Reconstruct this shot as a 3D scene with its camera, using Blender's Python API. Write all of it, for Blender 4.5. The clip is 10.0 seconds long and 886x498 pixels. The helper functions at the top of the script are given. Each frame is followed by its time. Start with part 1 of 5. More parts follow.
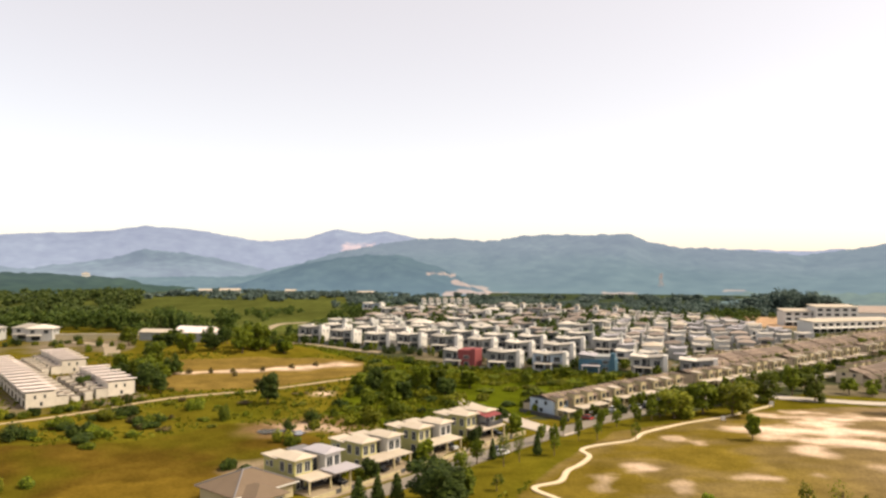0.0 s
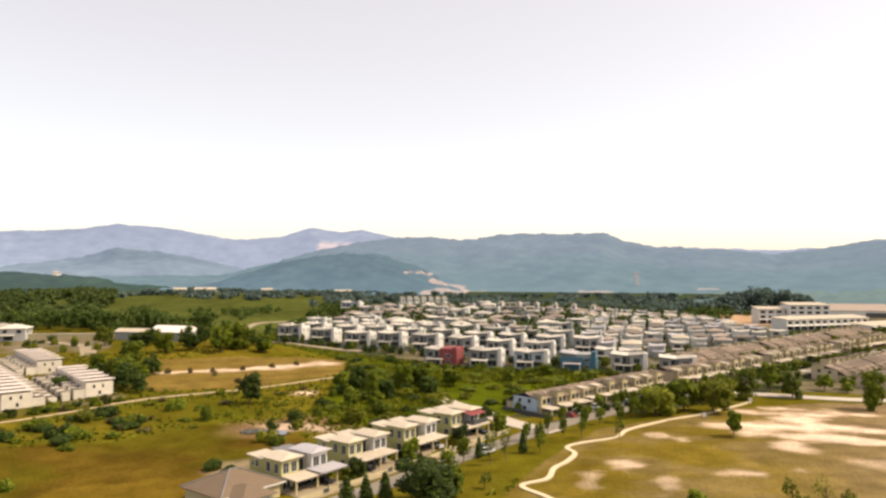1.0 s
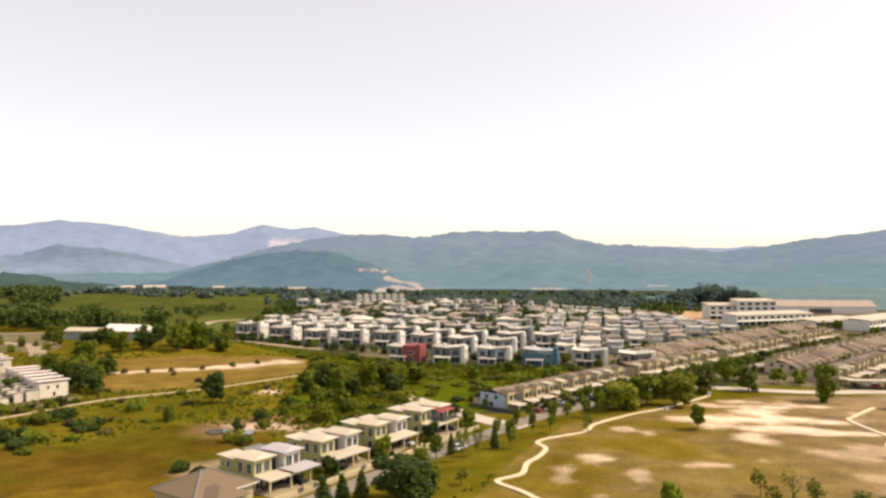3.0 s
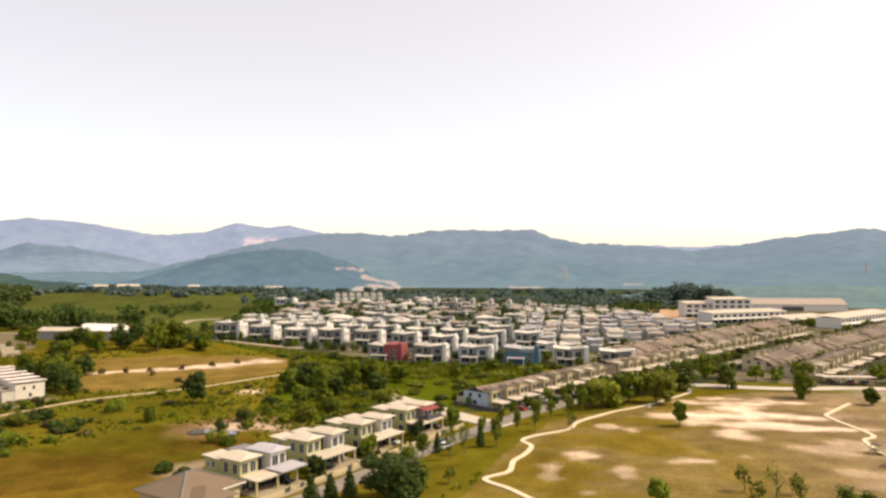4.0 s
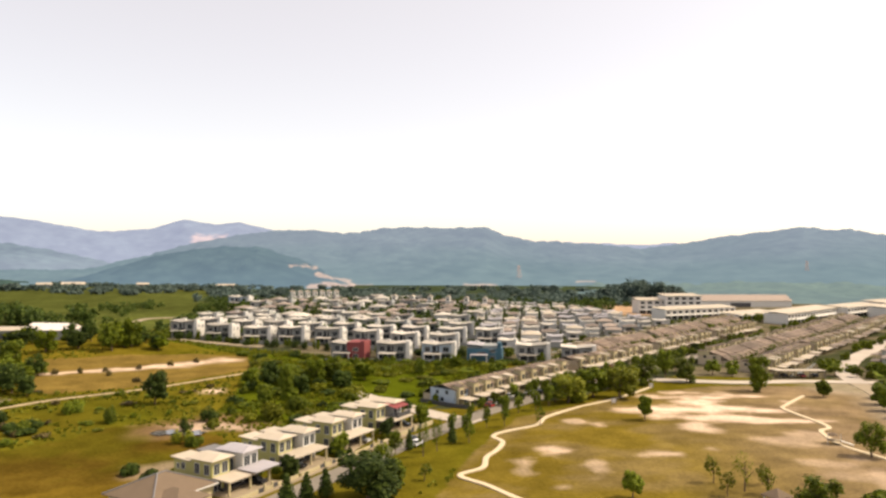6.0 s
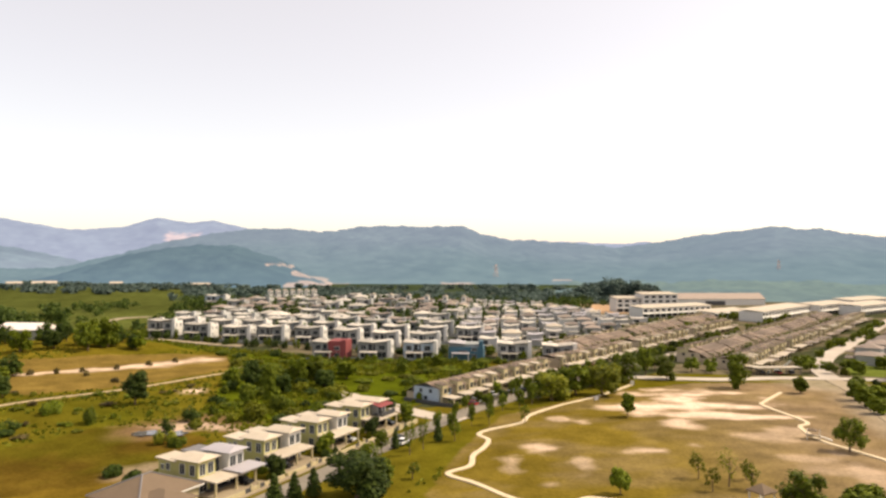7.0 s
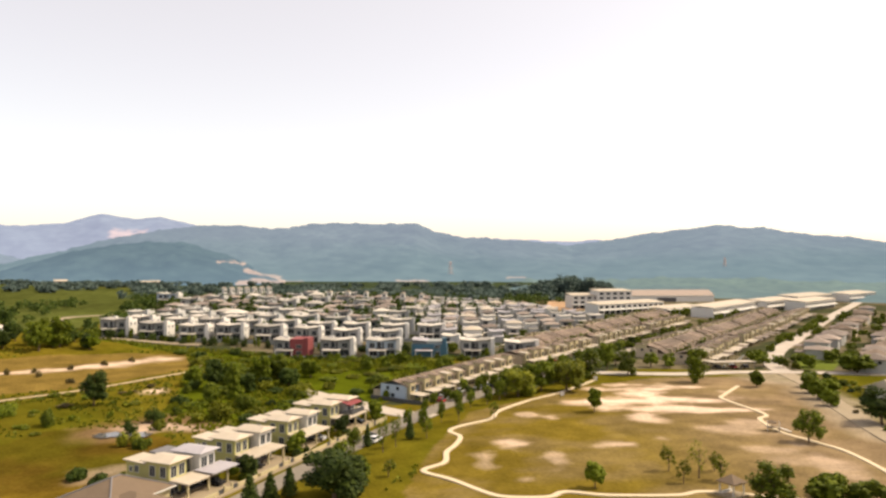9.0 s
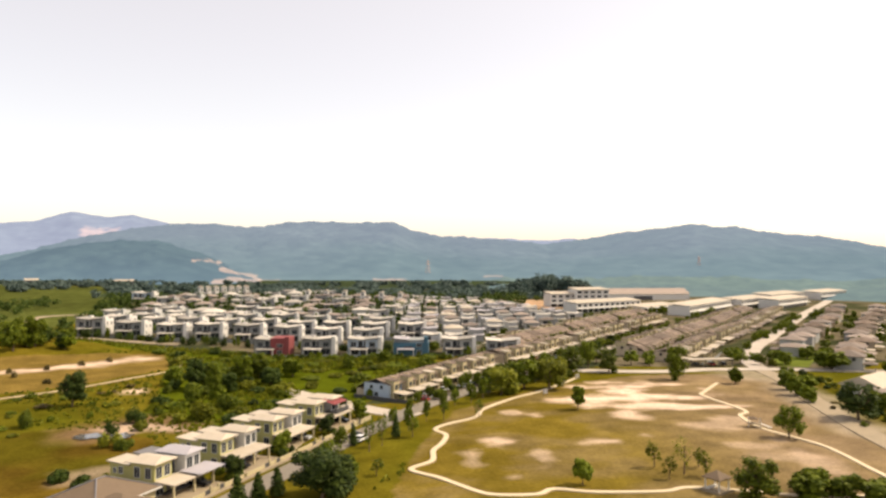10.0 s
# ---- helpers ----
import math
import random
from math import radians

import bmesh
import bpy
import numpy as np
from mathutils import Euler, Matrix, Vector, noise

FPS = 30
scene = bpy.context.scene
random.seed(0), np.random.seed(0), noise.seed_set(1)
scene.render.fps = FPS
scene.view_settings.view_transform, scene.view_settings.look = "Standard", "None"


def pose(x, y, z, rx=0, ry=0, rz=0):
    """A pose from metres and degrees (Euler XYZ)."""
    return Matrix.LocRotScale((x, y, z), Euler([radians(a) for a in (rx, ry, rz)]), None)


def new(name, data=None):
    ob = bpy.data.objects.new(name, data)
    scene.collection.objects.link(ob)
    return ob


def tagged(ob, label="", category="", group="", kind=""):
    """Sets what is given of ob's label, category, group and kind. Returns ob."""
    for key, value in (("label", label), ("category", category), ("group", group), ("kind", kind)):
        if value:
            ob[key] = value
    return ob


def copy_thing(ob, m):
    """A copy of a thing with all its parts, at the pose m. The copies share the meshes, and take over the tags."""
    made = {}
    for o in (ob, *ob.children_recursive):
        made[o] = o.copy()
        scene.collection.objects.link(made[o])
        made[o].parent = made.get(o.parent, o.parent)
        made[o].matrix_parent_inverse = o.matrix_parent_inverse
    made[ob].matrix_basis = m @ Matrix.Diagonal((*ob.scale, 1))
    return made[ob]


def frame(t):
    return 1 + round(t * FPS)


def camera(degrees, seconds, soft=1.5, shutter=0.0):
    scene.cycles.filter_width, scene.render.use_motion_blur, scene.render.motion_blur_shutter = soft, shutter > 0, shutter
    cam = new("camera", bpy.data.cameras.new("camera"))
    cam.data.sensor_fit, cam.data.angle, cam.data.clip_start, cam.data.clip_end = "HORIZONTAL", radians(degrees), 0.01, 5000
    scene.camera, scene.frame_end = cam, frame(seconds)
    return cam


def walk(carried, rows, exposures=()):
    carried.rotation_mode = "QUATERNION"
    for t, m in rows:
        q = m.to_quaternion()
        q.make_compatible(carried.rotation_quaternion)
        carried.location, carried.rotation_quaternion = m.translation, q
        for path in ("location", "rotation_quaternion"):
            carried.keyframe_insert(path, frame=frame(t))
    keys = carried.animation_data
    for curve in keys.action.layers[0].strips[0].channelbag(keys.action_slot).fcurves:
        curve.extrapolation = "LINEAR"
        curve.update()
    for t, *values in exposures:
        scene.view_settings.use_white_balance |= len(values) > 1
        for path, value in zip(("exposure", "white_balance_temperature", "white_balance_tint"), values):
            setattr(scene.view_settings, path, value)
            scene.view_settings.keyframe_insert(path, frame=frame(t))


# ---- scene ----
cam = camera(62.8, 10.0, soft=2.6)
PATH = [
    (0, 0.00, 0.00, 45.00, 0.000, 1.493, 0.024),
    (1, -2.52, 0.19, 44.93, -1.902, 1.394, 0.020),
    (2, -5.02, 0.45, 44.85, -3.803, 1.295, 0.019),
    (3, -7.50, 0.78, 44.78, -5.705, 1.196, 0.021),
    (4, -9.97, 1.18, 44.71, -7.606, 1.098, 0.027),
    (5, -12.42, 1.65, 44.65, -9.507, 1.000, 0.036),
    (6, -14.85, 2.19, 44.58, -11.408, 0.902, 0.049),
    (7, -17.27, 2.80, 44.51, -13.308, 0.805, 0.065),
    (8, -19.67, 3.48, 44.45, -15.208, 0.708, 0.084),
    (9, -22.06, 4.22, 44.39, -17.107, 0.612, 0.106),
    (10, -24.43, 5.04, 44.33, -19.005, 0.516, 0.132),
]
walk(cam, [(t, pose(x, y, z, 90 + pitch, -roll, yaw)) for t, x, y, z, yaw, pitch, roll in PATH], exposures=[(0, 0.0, 7150, 10), (10, 0.0, 7150, 10)])

# ---- light: hazy bright tropical sky, sun high on the right ----
SUN_AZ, SUN_EL = 97.0, 50.0  # degrees clockwise from +y, above the horizon
world = bpy.data.worlds.new("hazy_sky")
scene.world = world
world.use_nodes = True
wt = world.node_tree
wt.nodes.clear()
sky = wt.nodes.new("ShaderNodeTexSky")
sky.sky_type, sky.sun_disc = "NISHITA", False
sky.sun_elevation, sky.sun_rotation = radians(SUN_EL), radians(SUN_AZ)
sky.air_density, sky.dust_density, sky.ozone_density, sky.altitude = 0.6, 2.0, 2.0, 60.0
bg = wt.nodes.new("ShaderNodeBackground")
bg.inputs["Strength"].default_value = 0.1
veil = wt.nodes.new("ShaderNodeMix")  # bright haze, strongest towards the sun
veil.data_type, veil.blend_type = "RGBA", "MULTIPLY"
veil.inputs[0].default_value = 1.0
veil.inputs[7].default_value = (2.6, 2.25, 1.75, 1)
wt.links.new(sky.outputs["Color"], veil.inputs[6])
haze = wt.nodes.new("ShaderNodeMix")  # thin even haze over the whole sky
haze.data_type, haze.blend_type = "RGBA", "ADD"
haze.inputs[0].default_value = 1.0
haze.inputs[7].default_value = (5.1, 4.4, 4.2, 1)
wt.links.new(veil.outputs[2], haze.inputs[6])
wo = wt.nodes.new("ShaderNodeOutputWorld")
wt.links.new(haze.outputs[2], bg.inputs["Color"])
wt.links.new(bg.outputs[0], wo.inputs[0])
sun_data = bpy.data.lights.new("sun", "SUN")
sun_data.energy, sun_data.angle, sun_data.color = 4.3, radians(0.6), (1.0, 0.9, 0.74)
sun = new("sun", sun_data)
a, e = radians(SUN_AZ), radians(SUN_EL)
to_sun = Vector((math.sin(a) * math.cos(e), math.cos(a) * math.cos(e), math.sin(e)))
sun.matrix_world = Matrix.Translation((200, 0, 300)) @ to_sun.to_track_quat("Z", "Y").to_matrix().to_4x4()

# ---- materials ----
def material(name, colour, rough=0.85, vary=0.25, scale=1.5, fine=9.0, bump=0.0, metal=0.0, each=0.0, attr="", second=None, coords="Object", spec=0.3):
    """A surface: colour with stains at two scales, optional second colour, relief, change from piece to piece."""
    m = bpy.data.materials.new(name)
    m.use_nodes = True
    nt = m.node_tree
    p = nt.nodes["Principled BSDF"]
    p.inputs["Roughness"].default_value, p.inputs["Metallic"].default_value = rough, metal
    p.inputs["Specular IOR Level"].default_value = spec
    tc = nt.nodes.new("ShaderNodeTexCoord")
    geo = nt.nodes.new("ShaderNodeNewGeometry")
    vec = geo.outputs["Position"] if coords == "World" else tc.outputs["Object"]

    def noise_at(s, detail=4.0):
        n = nt.nodes.new("ShaderNodeTexNoise")
        n.inputs["Scale"].default_value, n.inputs["Detail"].default_value = s, detail
        nt.links.new(vec, n.inputs["Vector"])
        return n.outputs["Fac"]

    def math_node(op, a1, b1):
        n = nt.nodes.new("ShaderNodeMath")
        n.operation = op
        for s, v in zip(n.inputs, (a1, b1)):
            if isinstance(v, float):
                s.default_value = v
            else:
                nt.links.new(v, s)
        return n.outputs[0]

    big, small = noise_at(scale), noise_at(fine)
    if attr:
        at = nt.nodes.new("ShaderNodeAttribute")
        at.attribute_name = attr
        col = at.outputs["Color"]
    else:
        c = nt.nodes.new("ShaderNodeRGB")
        c.outputs[0].default_value = (*colour, 1)
        col = c.outputs[0]
    if second:
        ramp = nt.nodes.new("ShaderNodeMapRange")
        ramp.inputs["From Min"].default_value, ramp.inputs["From Max"].default_value = 0.42, 0.62
        nt.links.new(big, ramp.inputs["Value"])
        mix = nt.nodes.new("ShaderNodeMix")
        mix.data_type = "RGBA"
        nt.links.new(ramp.outputs[0], mix.inputs[0])
        nt.links.new(col, mix.inputs[6])
        mix.inputs[7].default_value = (*second, 1)
        col = mix.outputs[2]
    both = math_node("ADD", math_node("MULTIPLY", big, 1.0), math_node("MULTIPLY", small, 1.0))
    val = math_node("ADD", math_node("MULTIPLY", both, vary * 2), 1.0 - vary * 2)
    if each:
        oi = nt.nodes.new("ShaderNodeObjectInfo")
        val = math_node("MULTIPLY", val, math_node("ADD", math_node("MULTIPLY", oi.outputs["Random"], each), 1.0 - each / 2))
    hsv = nt.nodes.new("ShaderNodeHueSaturation")
    nt.links.new(col, hsv.inputs["Color"])
    nt.links.new(val, hsv.inputs["Value"])
    nt.links.new(hsv.outputs[0], p.inputs["Base Color"])
    if bump:
        b = nt.nodes.new("ShaderNodeBump")
        b.inputs["Strength"].default_value, b.inputs["Distance"].default_value = 0.6, bump
        nt.links.new(small, b.inputs["Height"])
        nt.links.new(b.outputs[0], p.inputs["Normal"])
    return m


def leaf_material(name, c1, c2, each=0.35):
    """Foliage: hue changes from clump to clump and tree to tree, some light passes through."""
    m = bpy.data.materials.new(name)
    m.use_nodes = True
    nt = m.node_tree
    p = nt.nodes["Principled BSDF"]
    p.inputs["Roughness"].default_value, p.inputs["Specular IOR Level"].default_value = 0.65, 0.15
    geo, oi = nt.nodes.new("ShaderNodeNewGeometry"), nt.nodes.new("ShaderNodeObjectInfo")
    mix = nt.nodes.new("ShaderNodeMix")
    mix.data_type = "RGBA"
    nt.links.new(geo.outputs["Random Per Island"], mix.inputs[0])
    mix.inputs[6].default_value, mix.inputs[7].default_value = (*c1, 1), (*c2, 1)
    hsv = nt.nodes.new("ShaderNodeHueSaturation")
    mr = nt.nodes.new("ShaderNodeMapRange")
    mr.inputs["To Min"].default_value, mr.inputs["To Max"].default_value = 1 - each, 1 + each
    nt.links.new(oi.outputs["Random"], mr.inputs["Value"])
    nt.links.new(mr.outputs[0], hsv.inputs["Value"])
    nt.links.new(mix.outputs[2], hsv.inputs["Color"])
    nt.links.new(hsv.outputs[0], p.inputs["Base Color"])
    tr = nt.nodes.new("ShaderNodeBsdfTranslucent")
    nt.links.new(hsv.outputs[0], tr.inputs["Color"])
    ms = nt.nodes.new("ShaderNodeMixShader")
    ms.inputs[0].default_value = 0.3
    nt.links.new(p.outputs[0], ms.inputs[1])
    nt.links.new(tr.outputs[0], ms.inputs[2])
    nt.links.new(ms.outputs[0], nt.nodes["Material Output"].inputs[0])
    return m


GROUND = material("ground_cover", (0.2, 0.2, 0.1), 0.98, 0.42, 0.16, 1.3, 0.25, attr="cover", coords="World", spec=0.0)
ROAD = material("worn_asphalt", (0.2, 0.175, 0.14), 0.9, 0.22, 0.08, 1.7, 0.02, coords="World", spec=0.2)
ROADP = material("dusty_pale_asphalt", (0.42, 0.365, 0.305), 0.9, 0.3, 0.08, 1.7, 0.02, coords="World", spec=0.2)
CONCRETE = material("pale_concrete", (0.28, 0.225, 0.15), 0.9, 0.2, 0.3, 2.5, 0.02, coords="World")
PATHC = material("pale_yellow_path", (0.56, 0.46, 0.31), 0.9, 0.15, 0.3, 2.5, 0.01, coords="World")
TRACKC = material("dusty_farm_track", (0.4, 0.31, 0.19), 0.95, 0.25, 0.3, 2.5, 0.02, coords="World")
WATER = material("pond_water", (0.12, 0.115, 0.11), 0.08, 0.1, 0.2, 2.0, spec=0.5)
BARK = material("bark", (0.13, 0.09, 0.06), 0.95, 0.3, 2.0, 12.0, 0.05)
LEAF = leaf_material("broad_leaves", (0.055, 0.082, 0.005), (0.16, 0.19, 0.012))
LEAF_DARK = leaf_material("dark_leaves", (0.022, 0.042, 0.007), (0.068, 0.095, 0.014))
LEAF_LIME = leaf_material("yellow_green_leaves", (0.08, 0.1, 0.007), (0.185, 0.185, 0.013))
LEAF_DRY = leaf_material("dry_leaves", (0.09, 0.075, 0.025), (0.17, 0.13, 0.05))
LEAF_WOOD = leaf_material("plantation_leaves", (0.04, 0.064, 0.014), (0.085, 0.112, 0.024))
# bluer, paler leaves for far woods: distance haze put into the colour
LEAF_HAZED = leaf_material("haze_tinted_leaves", (0.062, 0.096, 0.084), (0.105, 0.145, 0.12))
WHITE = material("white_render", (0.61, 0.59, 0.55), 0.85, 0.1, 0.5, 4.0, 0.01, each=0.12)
# duller white for the farther rows, their haze put into the colour
HAZEWHITE = material("haze_dulled_white_render", (0.42, 0.418, 0.4), 0.88, 0.16, 0.5, 4.0, 0.01, each=0.6)
TAN = material("tan_render", (0.4, 0.33, 0.235), 0.88, 0.16, 0.5, 4.0, 0.01, each=0.3)
# two darker takes on the white render: shade of villa fronts put into colour
SHADEWHITE = material("shade_toned_white_render", (0.335, 0.335, 0.315), 0.88, 0.14, 0.5, 4.0, 0.01, each=0.25)
SHADEGREY = material("shade_toned_grey_render", (0.24, 0.248, 0.24), 0.88, 0.14, 0.5, 4.0, 0.01, each=0.25)
STEPWALL = material("weathered_cream_render", (0.54, 0.49, 0.41), 0.88, 0.2, 0.5, 3.0, 0.01, each=0.2)
CREAM = material("cream_render", (0.42, 0.36, 0.215), 0.88, 0.12, 0.5, 4.0, 0.01, each=0.12)
LIME = material("lime_cream_render", (0.4, 0.375, 0.145), 0.88, 0.12, 0.5, 4.0, 0.01)
ROOFC = material("cream_roof_sheet", (0.44, 0.38, 0.3), 0.75, 0.14, 0.35, 3.0, 0.02, each=0.12)
ROOFW = material("pale_grey_white_roof", (0.42, 0.385, 0.335), 0.75, 0.2, 0.35, 3.0, 0.02, each=0.7)
ROOFG = material("lilac_grey_roof_sheet", (0.36, 0.34, 0.36), 0.7, 0.14, 0.35, 3.0, 0.02)
ROOFD = material("dark_flat_roof", (0.16, 0.155, 0.16), 0.8, 0.2, 0.35, 3.0, 0.02, each=0.3)
ROOFB = material("brown_roof_tile", (0.135, 0.098, 0.072), 0.85, 0.2, 0.4, 3.0, 0.03, each=0.7, second=(0.185, 0.14, 0.108))
ROOFT = material("taupe_roof_tile", (0.15, 0.108, 0.072), 0.85, 0.16, 0.3, 3.0, 0.03)
ROOFM = material("muted_brown_roof_tile", (0.235, 0.19, 0.16), 0.85, 0.2, 0.4, 3.0, 0.03, each=0.7)
ROOFP = material("pinkish_white_roof", (0.7, 0.62, 0.58), 0.7, 0.12, 0.4, 3.0, 0.02, each=0.1)
REDROOF = material("red_awning_sheet", (0.2, 0.045, 0.045), 0.7, 0.15, 0.4, 3.0, 0.01)
RED = material("red_render", (0.22, 0.055, 0.055), 0.85, 0.12, 0.4, 4.0, 0.01)
BLUE = material("blue_render", (0.05, 0.12, 0.17), 0.85, 0.12, 0.4, 4.0, 0.01)
PALEBLUE = material("pale_blue_render", (0.36, 0.43, 0.5), 0.85, 0.1, 0.4, 4.0, 0.01)
GLASS = material("dark_window_glass", (0.03, 0.035, 0.04), 0.2, 0.2, 0.4, 2.0, spec=0.3)
FRAME = material("white_window_frame", (0.6, 0.6, 0.58), 0.6, 0.1)
STEEL = material("dark_painted_steel", (0.08, 0.08, 0.085), 0.5, 0.15, metal=0.3)
PYLON = material("faded_red_and_white_steel", (0.5, 0.37, 0.33), 0.6, 0.2, 0.3, 2.0)
RUBBER = material("tyre_rubber", (0.02, 0.02, 0.02), 0.9, 0.2)
CARS = [material(n, c, 0.25, 0.05, spec=0.5) for n, c in (("white_car_paint", (0.7, 0.7, 0.7)), ("black_car_paint", (0.02, 0.02, 0.022)), ("silver_car_paint", (0.4, 0.41, 0.42)), ("red_car_paint", (0.3, 0.03, 0.03)))]


def hill_material(name, haze_low, haze_high, top, grain):
    """Forest with bluish valley haze painted as emission, tinted by height and drifting in soft banks."""
    m = bpy.data.materials.new(name)
    m.use_nodes = True
    nt = m.node_tree
    p = nt.nodes["Principled BSDF"]
    p.inputs["Roughness"].default_value, p.inputs["Specular IOR Level"].default_value = 1.0, 0.0
    at = nt.nodes.new("ShaderNodeAttribute")
    at.attribute_name = "cover"
    geo = nt.nodes.new("ShaderNodeNewGeometry")
    tree_tops = nt.nodes.new("ShaderNodeTexNoise")
    tree_tops.inputs["Scale"].default_value, tree_tops.inputs["Detail"].default_value = grain, 5.0
    nt.links.new(geo.outputs["Position"], tree_tops.inputs["Vector"])
    hsv = nt.nodes.new("ShaderNodeHueSaturation")
    val = nt.nodes.new("ShaderNodeMapRange")
    val.inputs["From Min"].default_value, val.inputs["From Max"].default_value = 0.3, 0.7
    val.inputs["To Min"].default_value, val.inputs["To Max"].default_value = 0.75, 1.25
    nt.links.new(tree_tops.outputs["Fac"], val.inputs["Value"])
    nt.links.new(val.outputs[0], hsv.inputs["Value"])
    nt.links.new(at.outputs["Color"], hsv.inputs["Color"])
    nt.links.new(hsv.outputs[0], p.inputs["Base Color"])
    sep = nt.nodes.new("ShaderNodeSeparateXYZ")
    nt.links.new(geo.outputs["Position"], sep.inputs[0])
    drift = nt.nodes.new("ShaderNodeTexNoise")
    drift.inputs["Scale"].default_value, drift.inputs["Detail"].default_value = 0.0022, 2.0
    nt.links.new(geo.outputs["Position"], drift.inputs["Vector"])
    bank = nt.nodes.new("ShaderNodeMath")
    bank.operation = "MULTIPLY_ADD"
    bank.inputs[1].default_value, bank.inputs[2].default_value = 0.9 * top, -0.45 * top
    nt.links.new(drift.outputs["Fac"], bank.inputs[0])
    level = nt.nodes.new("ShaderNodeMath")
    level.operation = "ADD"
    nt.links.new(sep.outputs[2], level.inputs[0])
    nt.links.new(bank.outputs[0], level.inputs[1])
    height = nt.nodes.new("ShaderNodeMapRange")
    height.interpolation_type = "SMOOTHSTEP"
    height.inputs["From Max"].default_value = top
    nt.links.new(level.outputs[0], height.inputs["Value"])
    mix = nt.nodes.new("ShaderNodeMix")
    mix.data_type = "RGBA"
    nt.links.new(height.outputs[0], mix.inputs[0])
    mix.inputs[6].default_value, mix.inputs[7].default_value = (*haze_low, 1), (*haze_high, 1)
    # the surface itself glows in the haze tint; no air haze is built
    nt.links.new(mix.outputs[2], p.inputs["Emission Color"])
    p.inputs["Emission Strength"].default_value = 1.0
    return m


# glow tints at foot and top stand in for distance haze
HILL_NEAR = hill_material("painted_haze_forest_hill", (0.15, 0.235, 0.305), (0.215, 0.27, 0.375), 115.0, 0.03)
HILL_FOOT = hill_material("painted_haze_foothill", (0.13, 0.205, 0.285), (0.115, 0.175, 0.245), 60.0, 0.04)
HILL_BELT = hill_material("painted_haze_valley_woods", (0.145, 0.21, 0.25), (0.155, 0.22, 0.265), 22.0, 0.07)
HILL_LOW = hill_material("painted_haze_low_hill", (0.04, 0.07, 0.078), (0.052, 0.078, 0.105), 40.0, 0.05)
HILL_MID = hill_material("painted_haze_mid_hill", (0.24, 0.285, 0.41), (0.155, 0.195, 0.3), 130.0, 0.02)
HILL_FAR = hill_material("painted_haze_far_hill", (0.33, 0.38, 0.56), (0.3, 0.34, 0.51), 260.0, 0.012)


# ---- mesh tools ----
class Build:
    """Gathers boxes, slabs and roofs into one mesh."""

    def __init__(self):
        self.v, self.f = [], []

    def poly(self, pts):
        n = len(self.v)
        self.v += [tuple(p) for p in pts]
        self.f.append(tuple(range(n, n + len(pts))))
        return self

    def hexa(self, b, t):
        """A closed body between two quads, bottom and top, both anticlockwise from above."""
        n = len(self.v)
        self.v += [tuple(p) for p in (*b, *t)]
        self.f += [(n + 3, n + 2, n + 1, n), (n + 4, n + 5, n + 6, n + 7)]
        self.f += [(n + i, n + (i + 1) % 4, n + 4 + (i + 1) % 4, n + 4 + i) for i in range(4)]
        return self

    def box(self, x0, x1, y0, y1, z0, z1):
        q = ((x0, y0), (x1, y0), (x1, y1), (x0, y1))
        return self.hexa([(*p, z0) for p in q], [(*p, z1) for p in q])

    def slab(self, x0, x1, y0, y1, zs, thick=0.22):
        """A sloping roof slab; zs: the heights of its four corners, anticlockwise from x0, y0."""
        q = ((x0, y0), (x1, y0), (x1, y1), (x0, y1))
        return self.hexa([(*p, z - thick) for p, z in zip(q, zs)], [(*p, z) for p, z in zip(q, zs)])

    def hip(self, x0, x1, y0, y1, z, rise, eave=0.5, inset=None, thick=0.18):
        """A hipped roof with its eaves board; inset 0 gives gables. The ridge lies along the longer side."""
        x0, x1, y0, y1 = x0 - eave, x1 + eave, y0 - eave, y1 + eave
        self.box(x0, x1, y0, y1, z - thick, z)
        c = [(x0, y0, z), (x1, y0, z), (x1, y1, z), (x0, y1, z)]
        if x1 - x0 >= y1 - y0:
            d = (y1 - y0) / 2 if inset is None else inset
            r = [(x0 + d, (y0 + y1) / 2, z + rise), (x1 - d, (y0 + y1) / 2, z + rise)]
            for p in ((c[0], c[1], r[1], r[0]), (c[1], c[2], r[1]), (c[2], c[3], r[0], r[1]), (c[3], c[0], r[0])):
                self.poly(p)
        else:
            d = (x1 - x0) / 2 if inset is None else inset
            r = [((x0 + x1) / 2, y0 + d, z + rise), ((x0 + x1) / 2, y1 - d, z + rise)]
            for p in ((c[0], c[1], r[0]), (c[1], c[2], r[1], r[0]), (c[2], c[3], r[1]), (c[3], c[0], r[0], r[1])):
                self.poly(p)
        return self

    def tube(self, pts, radii, sides=7):
        """A tapered limb through points."""
        n0 = len(self.v)
        for i, p in enumerate(pts):
            d = (Vector(pts[min(i + 1, len(pts) - 1)]) - Vector(pts[max(i - 1, 0)])).normalized()
            s = d.orthogonal().normalized()
            u = d.cross(s)
            for k in range(sides):
                w = 2 * math.pi * k / sides
                self.v.append(tuple(Vector(p) + (s * math.cos(w) + u * math.sin(w)) * radii[i]))
        for i in range(len(pts) - 1):
            for k in range(sides):
                a1, b1 = n0 + i * sides + k, n0 + i * sides + (k + 1) % sides
                self.f.append((a1, b1, b1 + sides, a1 + sides))
        self.f.append(tuple(range(n0 + (len(pts) - 1) * sides, n0 + len(pts) * sides)))
        return self

    def mesh(self, name, mat):
        m = bpy.data.meshes.new(name)
        m.from_pydata(self.v, [], self.f)
        m.materials.append(mat)
        m.update()
        return m


